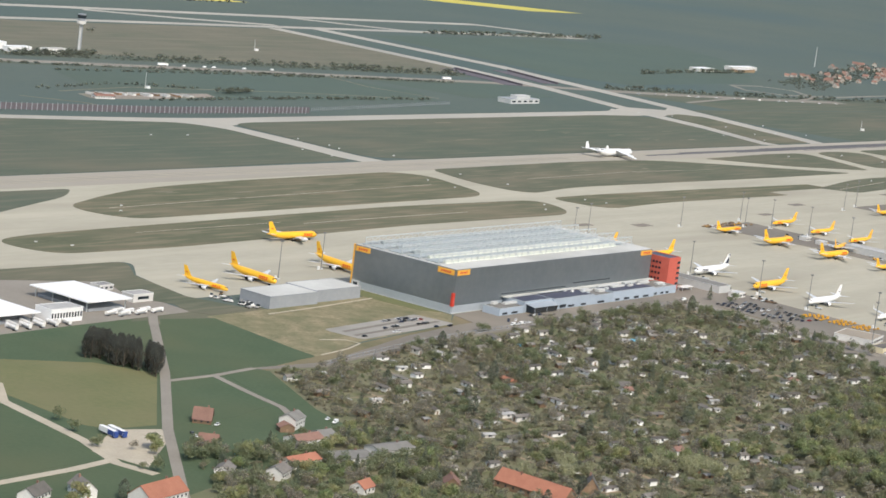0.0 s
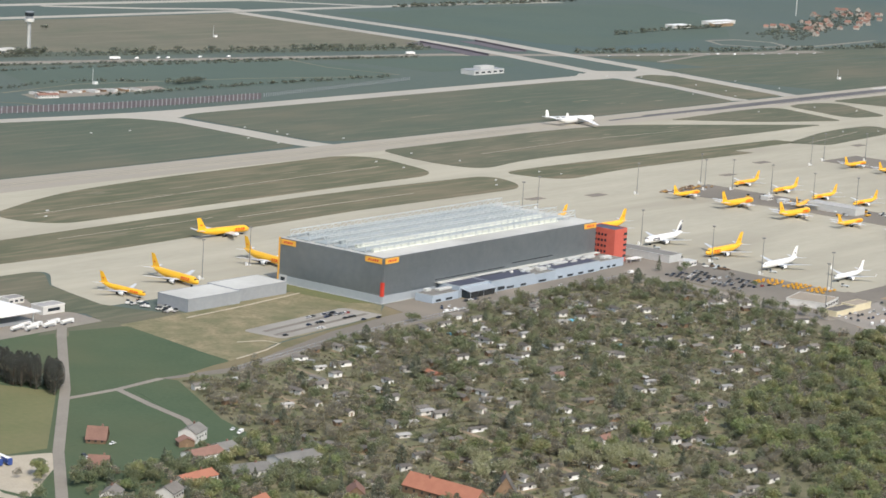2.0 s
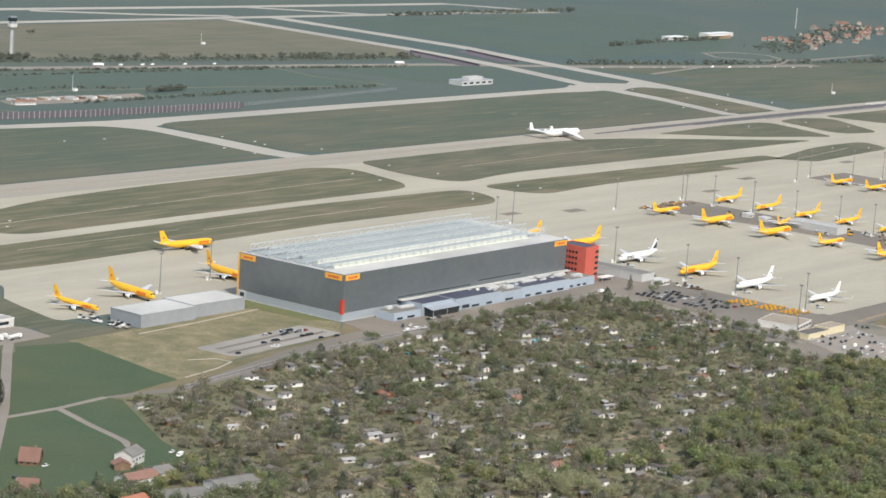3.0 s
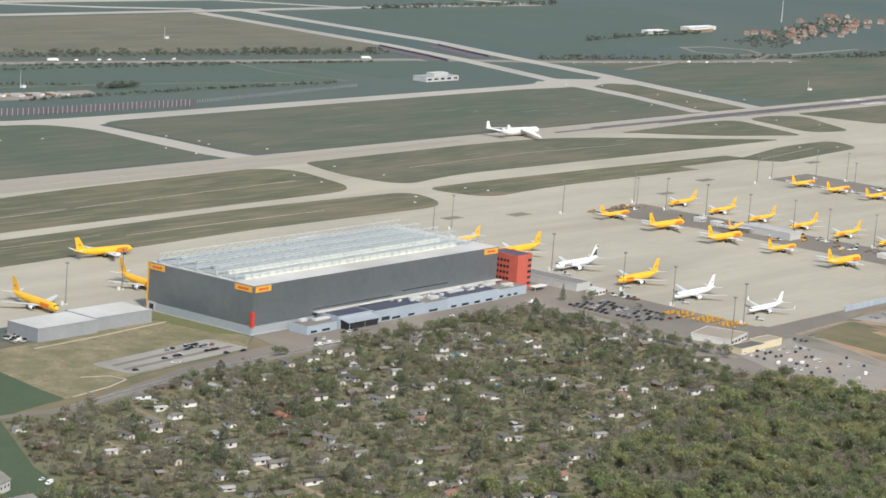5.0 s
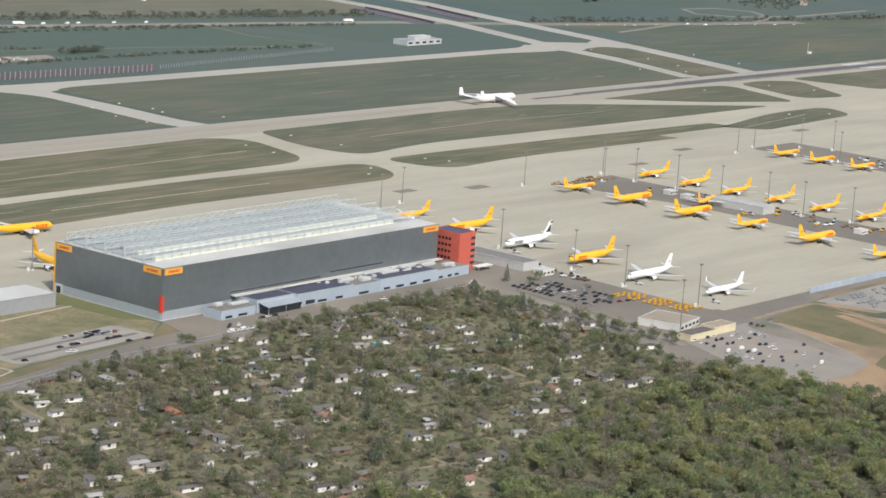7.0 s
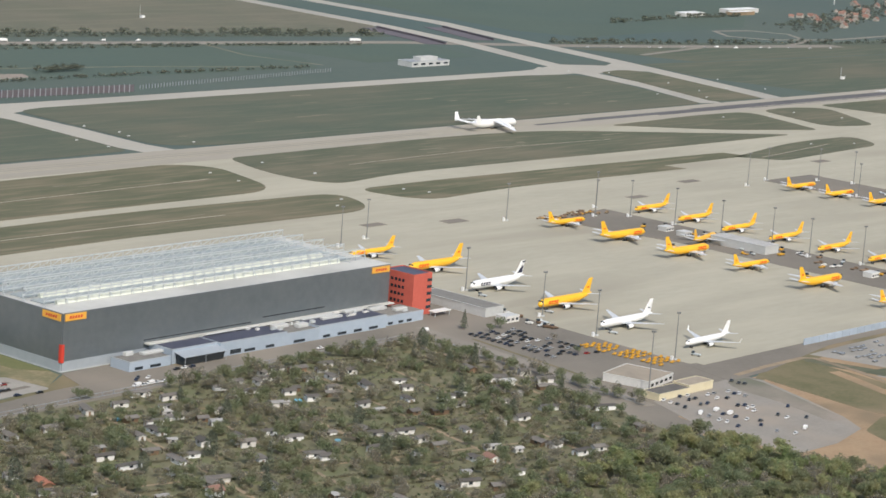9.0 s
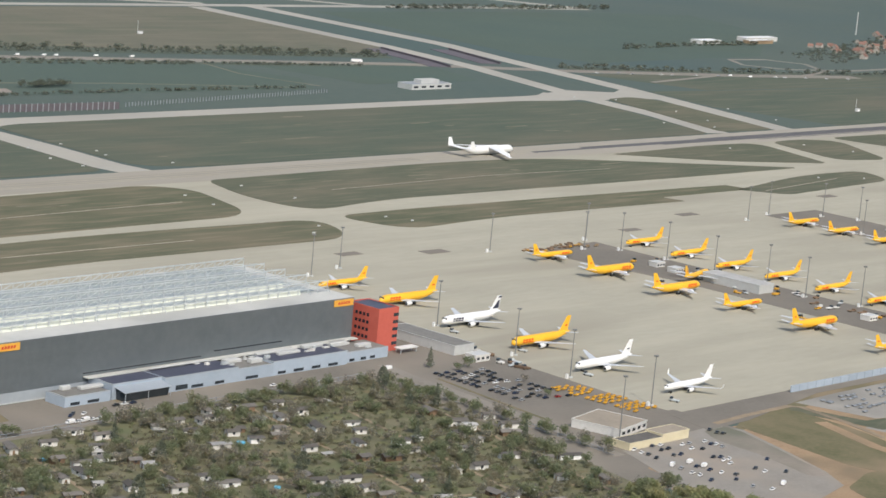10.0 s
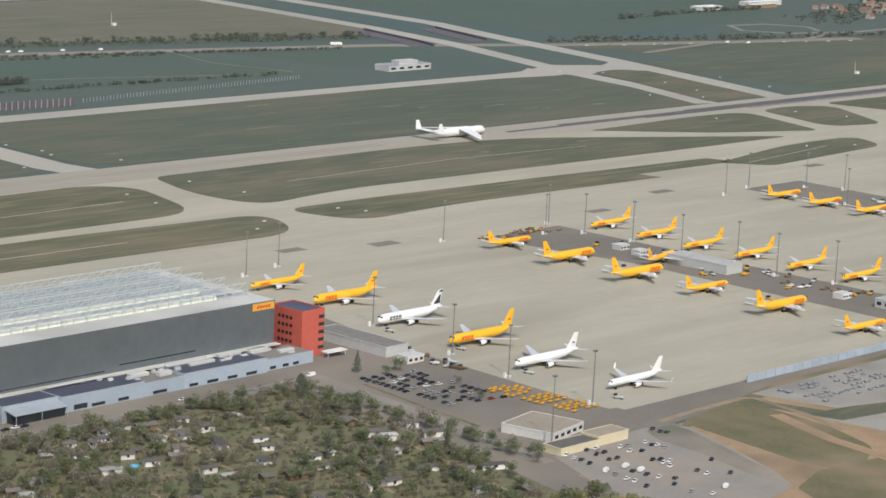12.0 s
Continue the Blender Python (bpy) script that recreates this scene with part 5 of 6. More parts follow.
# wall at the edge of the apron
blast = thing("blast_fence", "long grey blast wall at the apron edge", "barrier")
for k in range(22):
    q = part("panel", boxes((455 + k * 9, 463.6 + k * 9, -197.2, -196.6, 0, 4.5)), M_BLUEGREY, blast) if k == 0 else new("panel", q.data)
    q.parent = blast
    if k:
        q.location = (k * 9, 0, 0)
for name, pts, h in (("allotment_fence", [(-236, -79), (-105, -58), (-40, -55), (60, -50), (238, -46)], 2.6), ("yard_fence", [(246, -56), (240, -160), (236, -236)], 2.4)):
    fe = thing(name, "grey mesh fence with posts beside the road", "fence")
    pk = rl = None
    for (ax, ay), (bx, by) in zip(pts, pts[1:]):
        d = Vector((bx - ax, by - ay))
        n = int(d.length / 8)
        turn = math.degrees(math.atan2(d.y, d.x))
        for k in range(n):
            p = Vector((ax, ay)) + d * (k / n)
            if pk is None:
                pk = part("post", boxes((-0.12, 0.12, -0.2, 0.2, 0, h)), M_GREYWALL, fe)
                rl = part("rail", boxes((0.12, 7.9, -0.05, 0.05, h - 0.4, h - 0.1), (0.12, 7.9, -0.05, 0.05, 0.2, 0.5)), M_GREYWALL, fe)
                a, b = pk, rl
            else:
                a, b = new("post", pk.data), new("rail", rl.data)
                a.parent = b.parent = fe
            a.matrix_basis = b.matrix_basis = pose(p.x, p.y, 0, 0, 0, turn)

# ---- vehicles ----


def car(paint, label, van=False):
    ob = thing("parked_car", label, "car", "parked cars")
    L, W = (5.4, 2.0) if van else (4.4, 1.8)
    bm = bmesh.new()
    if van:
        prof = [(0, 0.5), (0, 1.1), (0.5, 1.3), (1.2, 2.2), (5.3, 2.3), (5.4, 0.5)]
    else:
        prof = [(0, 0.4), (0.05, 0.75), (1.1, 0.92), (3.9, 0.98), (4.35, 0.85), (4.4, 0.4)]
    loft(bm, [[(x - L / 2, s * W / 2, z) for x, z in prof] for s in (-1, 1)])
    body = part("body", bm, paint, ob)
    if not van:
        bm = bmesh.new()
        loft(bm, [[(x - L / 2, s * W * 0.42, z) for x, z in ((1.15, 0.93), (1.9, 1.42), (3.3, 1.45), (4.0, 0.98))] for s in (-1, 1)])
        part("cabin_glass", bm, M_GLASS, ob)
        part("car_roof", boxes((1.95 - L / 2, 3.3 - L / 2, -W * 0.40, W * 0.40, 1.43, 1.5)), paint, ob)
    else:
        part("windscreen", boxes((0.62 - L / 2, 0.95 - L / 2, -W * 0.45, W * 0.45, 1.5, 2.05)), M_GLASS, ob)
    wm = None
    for x in (0.8 - L / 2, L / 2 - 0.8):
        for s in (-1, 1):
            if wm is None:
                bm = bmesh.new()
                loft(bm, [[(0.33 * math.cos(t * math.pi / 4), y, 0.33 + 0.33 * math.sin(t * math.pi / 4)) for t in range(8)] for y in (-0.1, 0.1)])
                o = part("wheel", bm, M_TYRE, ob)
                wm = o.data
            else:
                o = new("wheel", wm)
                o.parent = ob
            o.location = (x, s * W * 0.47, 0)
    return ob


def paint_of(name, c):
    return surface(name, c, tuple(min(1, v * 1.15) for v in c), 0.3, 2, 9, spec=0.5)


CARS = [car(paint_of("black_car_paint", (0.012, 0.012, 0.014)), "black parked car on the paved lot"), car(paint_of("dark_grey_car_paint", (0.05, 0.052, 0.055)), "dark grey parked car on the paved lot"),
        car(paint_of("dark_blue_car_paint", (0.015, 0.025, 0.06)), "dark blue parked car on the paved lot"), car(M_WHITE, "white parked car on the paved lot"), car(paint_of("silver_car_paint", (0.34, 0.35, 0.36)), "silver parked car on the paved lot"),
        car(M_WHITE, "white parked van on the paved lot", True), car(paint_of("red_car_paint", (0.30, 0.02, 0.015)), "red parked car on the paved lot"), car(M_YELLOWGEAR, "yellow service van on the paved lot", True)]
rc = random.Random(11)
CAR_SPOTS = []
for row_y, x0, x1, n in ((-1, -85, -38, 9), (-7, -72, -36, 9), (-17, -130, -32, 9), (-30, -142, -40, 5)):  # west car park, mostly empty
    CAR_SPOTS += [(rc.uniform(x0, x1), row_y + rc.uniform(-1, 1), rc.choice((0, 180)), 0) for _ in range(n)]
for k in range(5):  # yard car park beside the long shed: rows running south
    x = 281 + k * 8.5
    for j in range(15):
        if rc.random() < 0.66:
            CAR_SPOTS.append((x + rc.uniform(-0.8, 0.8), -62 - 4.9 * j - k * 1.5, rc.choice((0, 180)) + rc.uniform(-4, 4), 1))
SOUTH_LOT = [(254, -235), (253, -241), (254, -245), (252, -252), (270, -235), (276, -236), (268, -243), (274, -243), (266, -253), (271, -254), (288, -242), (294, -242), (286, -250), (292, -253), (330, -229), (329, -235), (331, -238), (306, -244), (305, -249), (307, -251), (306, -256), (283, -267), (287, -269), (283, -274), (288, -274), (281, -280), (262, -267), (259, -274), (263, -276), (260, -282), (248, -266), (248, -272), (246, -281), (246, -286), (244, -295), (261, -289), (266, -295), (258, -301), (286, -293), (285, -300), (308, -285), (296, -306), (274, -320), (260, -323), (255, -314)]
CAR_SPOTS += [(x, y, 20 + rc.uniform(-8, 8) + rc.choice((0, 180)), 2) for x, y in SOUTH_LOT]
CAR_SPOTS += [(60 + 6 * k, -31, 0, 1) for k in range(3)] + [(15 + 5 * k, -48, 5, 3) for k in range(5)] + [(28, -34, 40, 1), (24, -37, 40, 1), (33, -37, 30, 1), (170, -38, 0, 3), (262, -40, 0, 4), (-455, -170, 70, 2), (-458, -176, 70, 0), (-350, -182, 20, 3), (-352, -190, 20, 3), (-426, -162, 10, 3)]
first = set()
for x, y, turn, style in CAR_SPOTS:
    pick = rc.choices(range(8), ((3, 3, 2, 2, 2, 0.4, 0.4, 0), (4, 4, 3, 2, 2, 0.3, 0.2, 0.1), (3, 3, 2, 4, 3, 1, 0.4, 0.05), (0, 0, 0, 1, 0, 1, 0, 0), (0, 0, 0, 0, 0, 1, 0, 0))[style])[0]
    if pick in first:
        copy_thing(CARS[pick], pose(x, y, 0.22, 0, 0, turn))
    else:
        first.add(pick)
        CARS[pick].matrix_basis = pose(x, y, 0.22, 0, 0, turn)
for k, c in enumerate(CARS):
    if k not in first:
        c.matrix_basis = pose(300 + 5 * k, -48, 0.22)

# yellow baggage carts in ranks, and dollies in the cargo yard


def cart(paint, name, label, category, group):
    ob = thing(name, label, category, group)
    part("deck", boxes((-1.9, 1.9, -1.0, 1.0, 0.55, 0.75)), paint, ob)
    for ex in (-1.9, 1.75):
        part("end_frame", boxes((ex, ex + 0.15, -1.0, 1.0, 0.75, 1.25)), paint, ob)
    wm = None
    for x in (-1.4, 1.4):
        for y in (-0.8, 0.8):
            if wm is None:
                bm = bmesh.new()
                loft(bm, [[(0.28 * math.cos(t * math.pi / 4), s, 0.28 + 0.28 * math.sin(t * math.pi / 4)) for t in range(8)] for s in (-0.08, 0.08)])
                o = part("wheel", bm, M_TYRE, ob)
                wm = o.data
            else:
                o = new("wheel", wm)
                o.parent = ob
            o.location = (x, y, 0)
    return ob


yc = cart(M_YELLOWGEAR, "baggage_cart", "yellow baggage cart parked in a rank", "cart", "ranks of yellow carts")
yc.matrix_basis = pose(322, -120, 0.2)
for i in range(4):
    for j in range(15):
        if (i, j) != (0, 0) and rc.random() < 0.86 and j not in (5, 10):
            copy_thing(yc, pose(319 + 6.2 * i + j * 0.35 + rc.uniform(-0.5, 0.5), -121 - 4.2 * j + rc.uniform(-0.6, 0.6), 0.2, 0, 0, 20 + rc.uniform(-6, 6)))
gd = cart(M_GREYWALL, "cargo_dolly", "grey cargo dolly stored in the yard", "cart", "stored cargo dollies")
gd.matrix_basis = pose(456, -224, 0.2)
for i in range(13):
    for j in range(6):
        if rc.random() < 0.65:
            copy_thing(gd, pose(456 + 6.5 * i + rc.uniform(-1, 1), -220 - 6 * j + rc.uniform(-1, 1), 0.2, 0, 0, rc.uniform(-20, 20)))

# ground equipment between the stands


def gse(x, y, turn, paint, w, d, h, name="ground_loader", label="yellow ground service loader on the apron"):
    ob = thing(name, label, "service vehicle", "apron equipment", pose(x, y, 0.2, 0, 0, turn))
    bm = boxes((-w / 2, w / 2, -d / 2, d / 2, 0.4, h * 0.55))
    bmesh.ops.bevel(bm, geom=bm.edges[:], offset=0.15, segments=1, affect="EDGES")
    part("chassis", bm, paint, ob)
    part("cab", boxes((w / 2 - 1.6, w / 2 - 0.1, -d / 2 + 0.1, d / 2 - 0.1, h * 0.55, h)), M_GLASS if h > 2 else paint, ob)
    for sx in (-w / 2 + 0.8, w / 2 - 0.8):
        part("axle", boxes((sx - 0.4, sx + 0.4, -d / 2 - 0.05, d / 2 + 0.05, 0, 0.8)), M_TYRE, ob)


for k in range(70):
    strip_x, y = rc.choice(((680, 728), (680, 728), (1018, 1066), (338, 352))), rc.uniform(-150, 150)
    if strip_x[0] == 338:
        y = rc.uniform(-110, 50)
    p = rc.choice((M_YELLOWGEAR, M_STEEL, M_BROWNWALL, M_OFFWHITE))
    lab = {M_YELLOWGEAR: "yellow", M_STEEL: "grey", M_BROWNWALL: "rusty brown", M_OFFWHITE: "white"}[p]
    gse(rc.uniform(*strip_x), y, rc.choice((0, 90)) + rc.uniform(-15, 15), p, rc.uniform(4, 8), rc.uniform(2.2, 3), rc.uniform(1.6, 3.4), "ground_loader", lab + " ground service vehicle on the asphalt strip")
for k in range(26):  # containers and carts at the north end of the middle strip
    gse(668 + rc.uniform(-25, 55), 186 + rc.uniform(-10, 5), rc.uniform(-20, 20), rc.choice((M_BROWNWALL, M_SOIL, M_YELLOWGEAR)), 5, 2.4, 1.8, "freight_container", "brownish freight container on the apron")
for x, y in ((60, 128), (64, 124), (648, 52), (650, -70)):
    gse(x, y, 70, M_YELLOWGEAR, 8, 3, 3.2)
for k in range(20):  # crates and wrapped pallets beside the storage hall
    gse(-143 + rc.uniform(-9, 4), 84 + rc.uniform(-22, 24), rc.uniform(0, 180), rc.choice((M_OFFWHITE, M_OFFWHITE, M_OFFWHITE, M_PALEROOF, M_BROWNWALL)), rc.uniform(3, 6), 2.4, rc.uniform(1.8, 3), "freight_container", "pale freight container stored beside the hall")
# stairs and tugs at the noses of the parked jets
for x, y in ((381, 12), (383, -45), (372, -108), (370, -176), (390, 84)):
    gse(x - 4, y, 100, M_STEEL, 6, 2.2, 2.6, "stair_truck", "grey boarding stair truck beside a jet")

# lorries
for x, y in ((-503, -151), (-498, -153)):
    lo = thing("lorry_trailer", "white lorry trailer with dark blue front", "lorry", "parked trailers", pose(x, y, 0.2, 0, 0, -101))
    part("box_body", boxes((-9, 6.5, -1.3, 1.3, 1.1, 4.0)), M_WHITE, lo)
    part("front_panel", boxes((6.5, 7.4, -1.3, 1.3, 0.6, 4.05)), M_BLUE, lo)
    part("tarpaulin_side", boxes((0, 6.4, -1.36, -1.3, 1.2, 3.9)), M_BLUE, lo)
    for sx in (-6, -4.5, 5):
        part("axle", boxes((sx - 0.5, sx + 0.5, -1.2, 1.2, 0, 1.0)), M_TYRE, lo)
tk = thing("fuel_truck", "white fuel tanker truck parked in the yard", "lorry", "fuel trucks")
bm = bmesh.new()
loft(bm, [[(x, 1.3 * math.cos(t * math.pi / 6), 2.3 + 1.2 * math.sin(t * math.pi / 6)) for t in range(12)] for x in (-6, 4)])
part("tank", bm, M_OFFWHITE, tk)
part("cab", boxes((4.4, 6.8, -1.25, 1.25, 0.6, 3.1)), M_WHITE, tk)
part("chassis", boxes((-6, 6, -1.0, 1.0, 0.6, 1.1)), M_GREYWALL, tk)
for sx in (-4.5, -3, 5):
    part("axle", boxes((sx - 0.5, sx + 0.5, -1.25, 1.25, 0, 1.0)), M_TYRE, tk)
tk.matrix_basis = pose(-262, 92, 0.1, 0, 0, 10)
for k in range(6):
    copy_thing(tk, pose(-272 + 8 * k, 88 - (k % 2) * 5, 0.1, 0, 0, 12))
for k in range(9):
    copy_thing(tk, pose(-372 + 6 * k, 78 + (k % 2) * 6, 0.1, 0, 0, 80))
mt = thing("motorway_lorry", "far white lorry on the motorway", "lorry", "far lorries", pose(932, 1241, 0.1, 0, 0, -13))
part("trailer", boxes((-7, 6, -1.3, 1.3, 1.0, 4.0)), M_WHITE, mt)
part("cab", boxes((6.3, 8.5, -1.25, 1.25, 0.5, 3.4)), M_WHITE, mt)
part("wheel_set", boxes((-5, -3, -1.2, 1.2, 0, 1.0), (4, 8, -1.2, 1.2, 0, 1.0)), M_TYRE, mt)
for k in (2, 4, 5, 8, 11):
    copy_thing(CARS[5], pose(932 + 16 * k + rc.uniform(-3, 3), 1241 - 3.6 * k, 0.1, 0, 0, -13))
for k in range(14):
    copy_thing(CARS[rc.choice((3, 3, 4, 5))], pose(1700 + 30 * k + rc.uniform(-12, 12), 985 - 9 * k + rc.uniform(-4, 4), 0.1, 0, 0, -18))
copy_thing(mt, pose(1400, 1122, 0.1, 0, 0, -13))

# small white signs at the edges of the grass islands
sg = thing("taxiway_sign", "small white taxiway sign in the grass", "sign", "taxiway signs")
part("board", boxes((-1.4, 1.4, -0.2, 0.2, 0.5, 1.4)), M_PALEGREY, sg)
part("leg", boxes((-1.2, -1.0, -0.1, 0.1, 0.0, 0.6), (1.0, 1.2, -0.1, 0.1, 0.0, 0.6)), M_STEEL, sg)
SIGNS = [(560, 690), (604, 700), (548, 600), (606, 640), (640, 590), (420, 746), (470, 740), (545, 640), (612, 660), (540, 460), (535, 420), (620, 480), (625, 420), (640, 330), (650, 310), (555, 320), (530, 300), (-120, 290), (-140, 310), (40, 400), (60, 420), (1400, 640), (1440, 600), (1480, 640), (1500, 700), (1535, 640), (1380, 470), (1320, 490), (1440, 480), (1460, 430), (1250, 330), (1300, 310), (1585, 620), (1600, 700), (1500, 790), (1460, 820)]
sg.matrix_basis = pose(*SIGNS[0], 0, 0, 0, -8)
for x, y in SIGNS[1:]:
    copy_thing(sg, pose(x, y, 0, 0, 0, -8))

# ---- plants ----
rg = random.Random(23)


def spray(v, f, c, r):
    """A spray of leaves: a small three-cornered leafy patch turned at random."""
    k = len(v)
    a, b, spin = rg.uniform(0, 6.283), math.asin(rg.uniform(-1, 1)), rg.uniform(0, 6.283)
    n = Vector((math.cos(a) * math.cos(b), math.sin(a) * math.cos(b), math.sin(b)))
    s = n.orthogonal().normalized()
    t = n.cross(s)
    for j in range(3):
        g, w = r * rg.uniform(0.75, 1.35), spin + j * 2.094
        p = Vector(c) + s * (math.cos(w) * g) + t * (math.sin(w) * g)
        v.append((p.x, p.y, max(0.05, p.z)))
    f.append((k, k + 1, k + 2))


def crown_mesh(kind, h, w, n, r):
    """Leaf sprays heaped into a crown: 'round' on a few limbs, 'cone' in whorls, 'bush' down to the ground."""
    v, f = [], []
    n, r = int(n * 2.9), r * 0.80
    if kind == "cone":
        for i in range(n):
            u = (i + rg.random()) / n
            a, rad = rg.uniform(0, 6.283), w / 2 * (1 - u) ** 0.8 * rg.uniform(0.3, 1.05)
            spray(v, f, (rad * math.cos(a), rad * math.sin(a), h * (0.1 + 0.9 * u)), r * 1.25 * (1.15 - 0.6 * u))
        return v, f
    if kind == "tall":  # leafy from near the ground to a rounded top
        for i in range(n):
            u = rg.uniform(0.12, 1.0)
            a, rad = rg.uniform(0, 6.283), w / 2 * (1 - abs(2 * u - 0.95) ** 2.6 * 0.75) * rg.uniform(0.1, 1.0) ** 0.4
            spray(v, f, (rad * math.cos(a), rad * math.sin(a), h * u), r * 1.3 * rg.uniform(0.7, 1.2))
        return v, f
    lobes = [(rg.uniform(-0.27, 0.27) * w, rg.uniform(-0.27, 0.27) * w, rg.uniform(0.38, 0.76) * h, rg.uniform(0.17, 0.34) * w) for _ in range(9)]
    for i in range(n):
        cx, cy, cz, cr = lobes[i % 9]
        a, b = rg.uniform(0, 6.283), math.asin(rg.uniform(-0.7, 1.0))
        s = cr * rg.uniform(0.25, 1.1) ** 0.5
        z = cz + s * math.sin(b) * 0.85
        if kind == "bush":
            z = max(0.2, z - h * 0.25)
        spray(v, f, (cx + s * math.cos(a) * math.cos(b), cy + s * math.sin(a) * math.cos(b), min(z, h)), r * 1.3 * rg.uniform(0.7, 1.2))
    return v, f


def trunk_mesh(h, r):
    bm = bmesh.new()
    lean = rg.uniform(-0.05, 0.05) * h
    loft(bm, [[(lean * z / h + k * math.cos(t * math.pi / 3), k * math.sin(t * math.pi / 3), z) for t in range(6)] for z, k in ((0, r * 1.3), (h * 0.3, r), (h * 0.75, r * 0.5))])
    for i in range(4):
        a, z = rg.uniform(0, 6.283), h * rg.uniform(0.3, 0.5)
        bar(bm, (lean * z / h, 0, z), (math.cos(a) * h * 0.25, math.sin(a) * h * 0.25, z + h * 0.28), r * 0.5)
    return bm


def tree(name, label, kind, h, w, n, r, leaf, group):
    ob = thing(name, label, "tree", group)
    part("trunk", trunk_mesh(h * (0.75 if kind == "cone" else 1), h * 0.022 + 0.05), M_BARK, ob)
    v, f = crown_mesh(kind, h, w, n, r)
    me = bpy.data.meshes.new("crown")
    me.from_pydata(v, [], f)
    me.materials.append(leaf)
    c = new("crown", me)
    c.parent = ob
    return ob, (np.array(v), np.array(f)), leaf


GT = "garden trees"
KINDS = [
    tree("fruit_tree", "low olive-green fruit tree in a garden plot", "round", 4.2, 4.8, 85, 0.40, M_LEAF_A, GT),
    tree("fruit_tree", "low olive-green fruit tree in a garden plot", "round", 5.2, 5.8, 105, 0.43, M_LEAF_A, GT),
    tree("garden_tree", "leafy green garden tree", "round", 8.0, 7.6, 150, 0.52, M_LEAF_B, GT),
    tree("garden_tree", "leafy green garden tree", "round", 6.5, 6.6, 120, 0.5, M_LEAF_B, GT),
    tree("budding_tree", "brownish tree just coming into leaf", "round", 5.8, 5.6, 90, 0.42, M_LEAF_D, GT),
    tree("budding_tree", "brownish tree just coming into leaf", "round", 9.0, 7.8, 150, 0.46, M_LEAF_D, GT),
    tree("garden_spruce", "dark pointed spruce between garden plots", "cone", 12.0, 5.6, 110, 0.6, M_LEAF_C, GT),
    tree("yew_tree", "dark rounded evergreen between garden plots", "tall", 11.0, 6.2, 140, 0.58, M_LEAF_C, GT),
    tree("woodland_tree", "tall full-leaved tree at the wood", "round", 11.5, 10.5, 210, 0.72, M_LEAF_W, "woodland trees"),
    tree("woodland_tree", "tall full-leaved tree at the wood", "round", 9.0, 9.2, 180, 0.66, M_LEAF_W, "woodland trees"),
    tree("woodland_tree", "pale green tall tree at the wood", "round", 12.5, 9.6, 200, 0.7, M_LEAF_B, "woodland trees"),
    tree("poplar", "dark grey leafless tree of a small dense stand", "tall", 16.5, 6.2, 230, 0.55, M_LEAF_G, "small stand of trees"),
    tree("bush", "low green garden bush", "bush", 2.0, 2.6, 14, 0.5, M_LEAF_B, GT),
    tree("bush", "low brownish-green garden bush", "bush", 1.6, 2.4, 12, 0.45, M_LEAF_A, GT),
    tree("bush", "low brown leafless garden bush", "bush", 2.0, 3.0, 14, 0.45, M_LEAF_D, GT),
    tree("blossoming_tree", "big round pale green tree coming into leaf", "round", 12.0, 11.5, 210, 0.62, M_LEAF_L, "big garden trees"),
]


def inside(x, y, poly):
    hit, k = False, len(poly)
    for i in range(k):
        (x1, y1), (x2, y2) = poly[i], poly[(i + 1) % k]
        if (y1 > y) != (y2 > y) and x < (x2 - x1) * (y - y1) / (y2 - y1) + x1:
            hit = not hit
    return hit


PLOTS = [(-288, -82), (-236, -88), (-110, -68), (0, -64), (100, -58), (234, -54), (230, -160), (198, -276), (205, -300), (52, -313), (-101, -355), (-190, -450), (-330, -470), (-430, -420), (-420, -350), (-346, -262), (-352, -216), (-336, -164)]
WOOD = [(203, -288), (52, -315), (-101, -357), (-170, -430), (-210, -560), (260, -560), (222, -400)]
VILLAGE = [(-350, -216), (-346, -262), (-420, -350), (-430, -430), (-560, -380), (-640, -270), (-560, -290), (-520, -250), (-500, -210), (-455, -165), (-400, -200)]
AU, AV = Vector((0.972, -0.235)), Vector((-0.235, -0.972))  # along the rows of plots, and along the garden paths
ORIGIN = Vector((-205, -102))

# garden paths, beds and where trees and sheds stand
paths, beds_soil, beds_lawn = bmesh.new(), bmesh.new(), bmesh.new()
spots, sheds = [], []


def thick(x, y):
    """How leafy a part of the gardens is, 0 to 1."""
    return 0.5 + 0.25 * math.sin(x * 0.041 + 1.3 * math.sin(y * 0.023)) + 0.25 * math.sin(y * 0.052 + 1.7 * math.sin(x * 0.019 + 2))


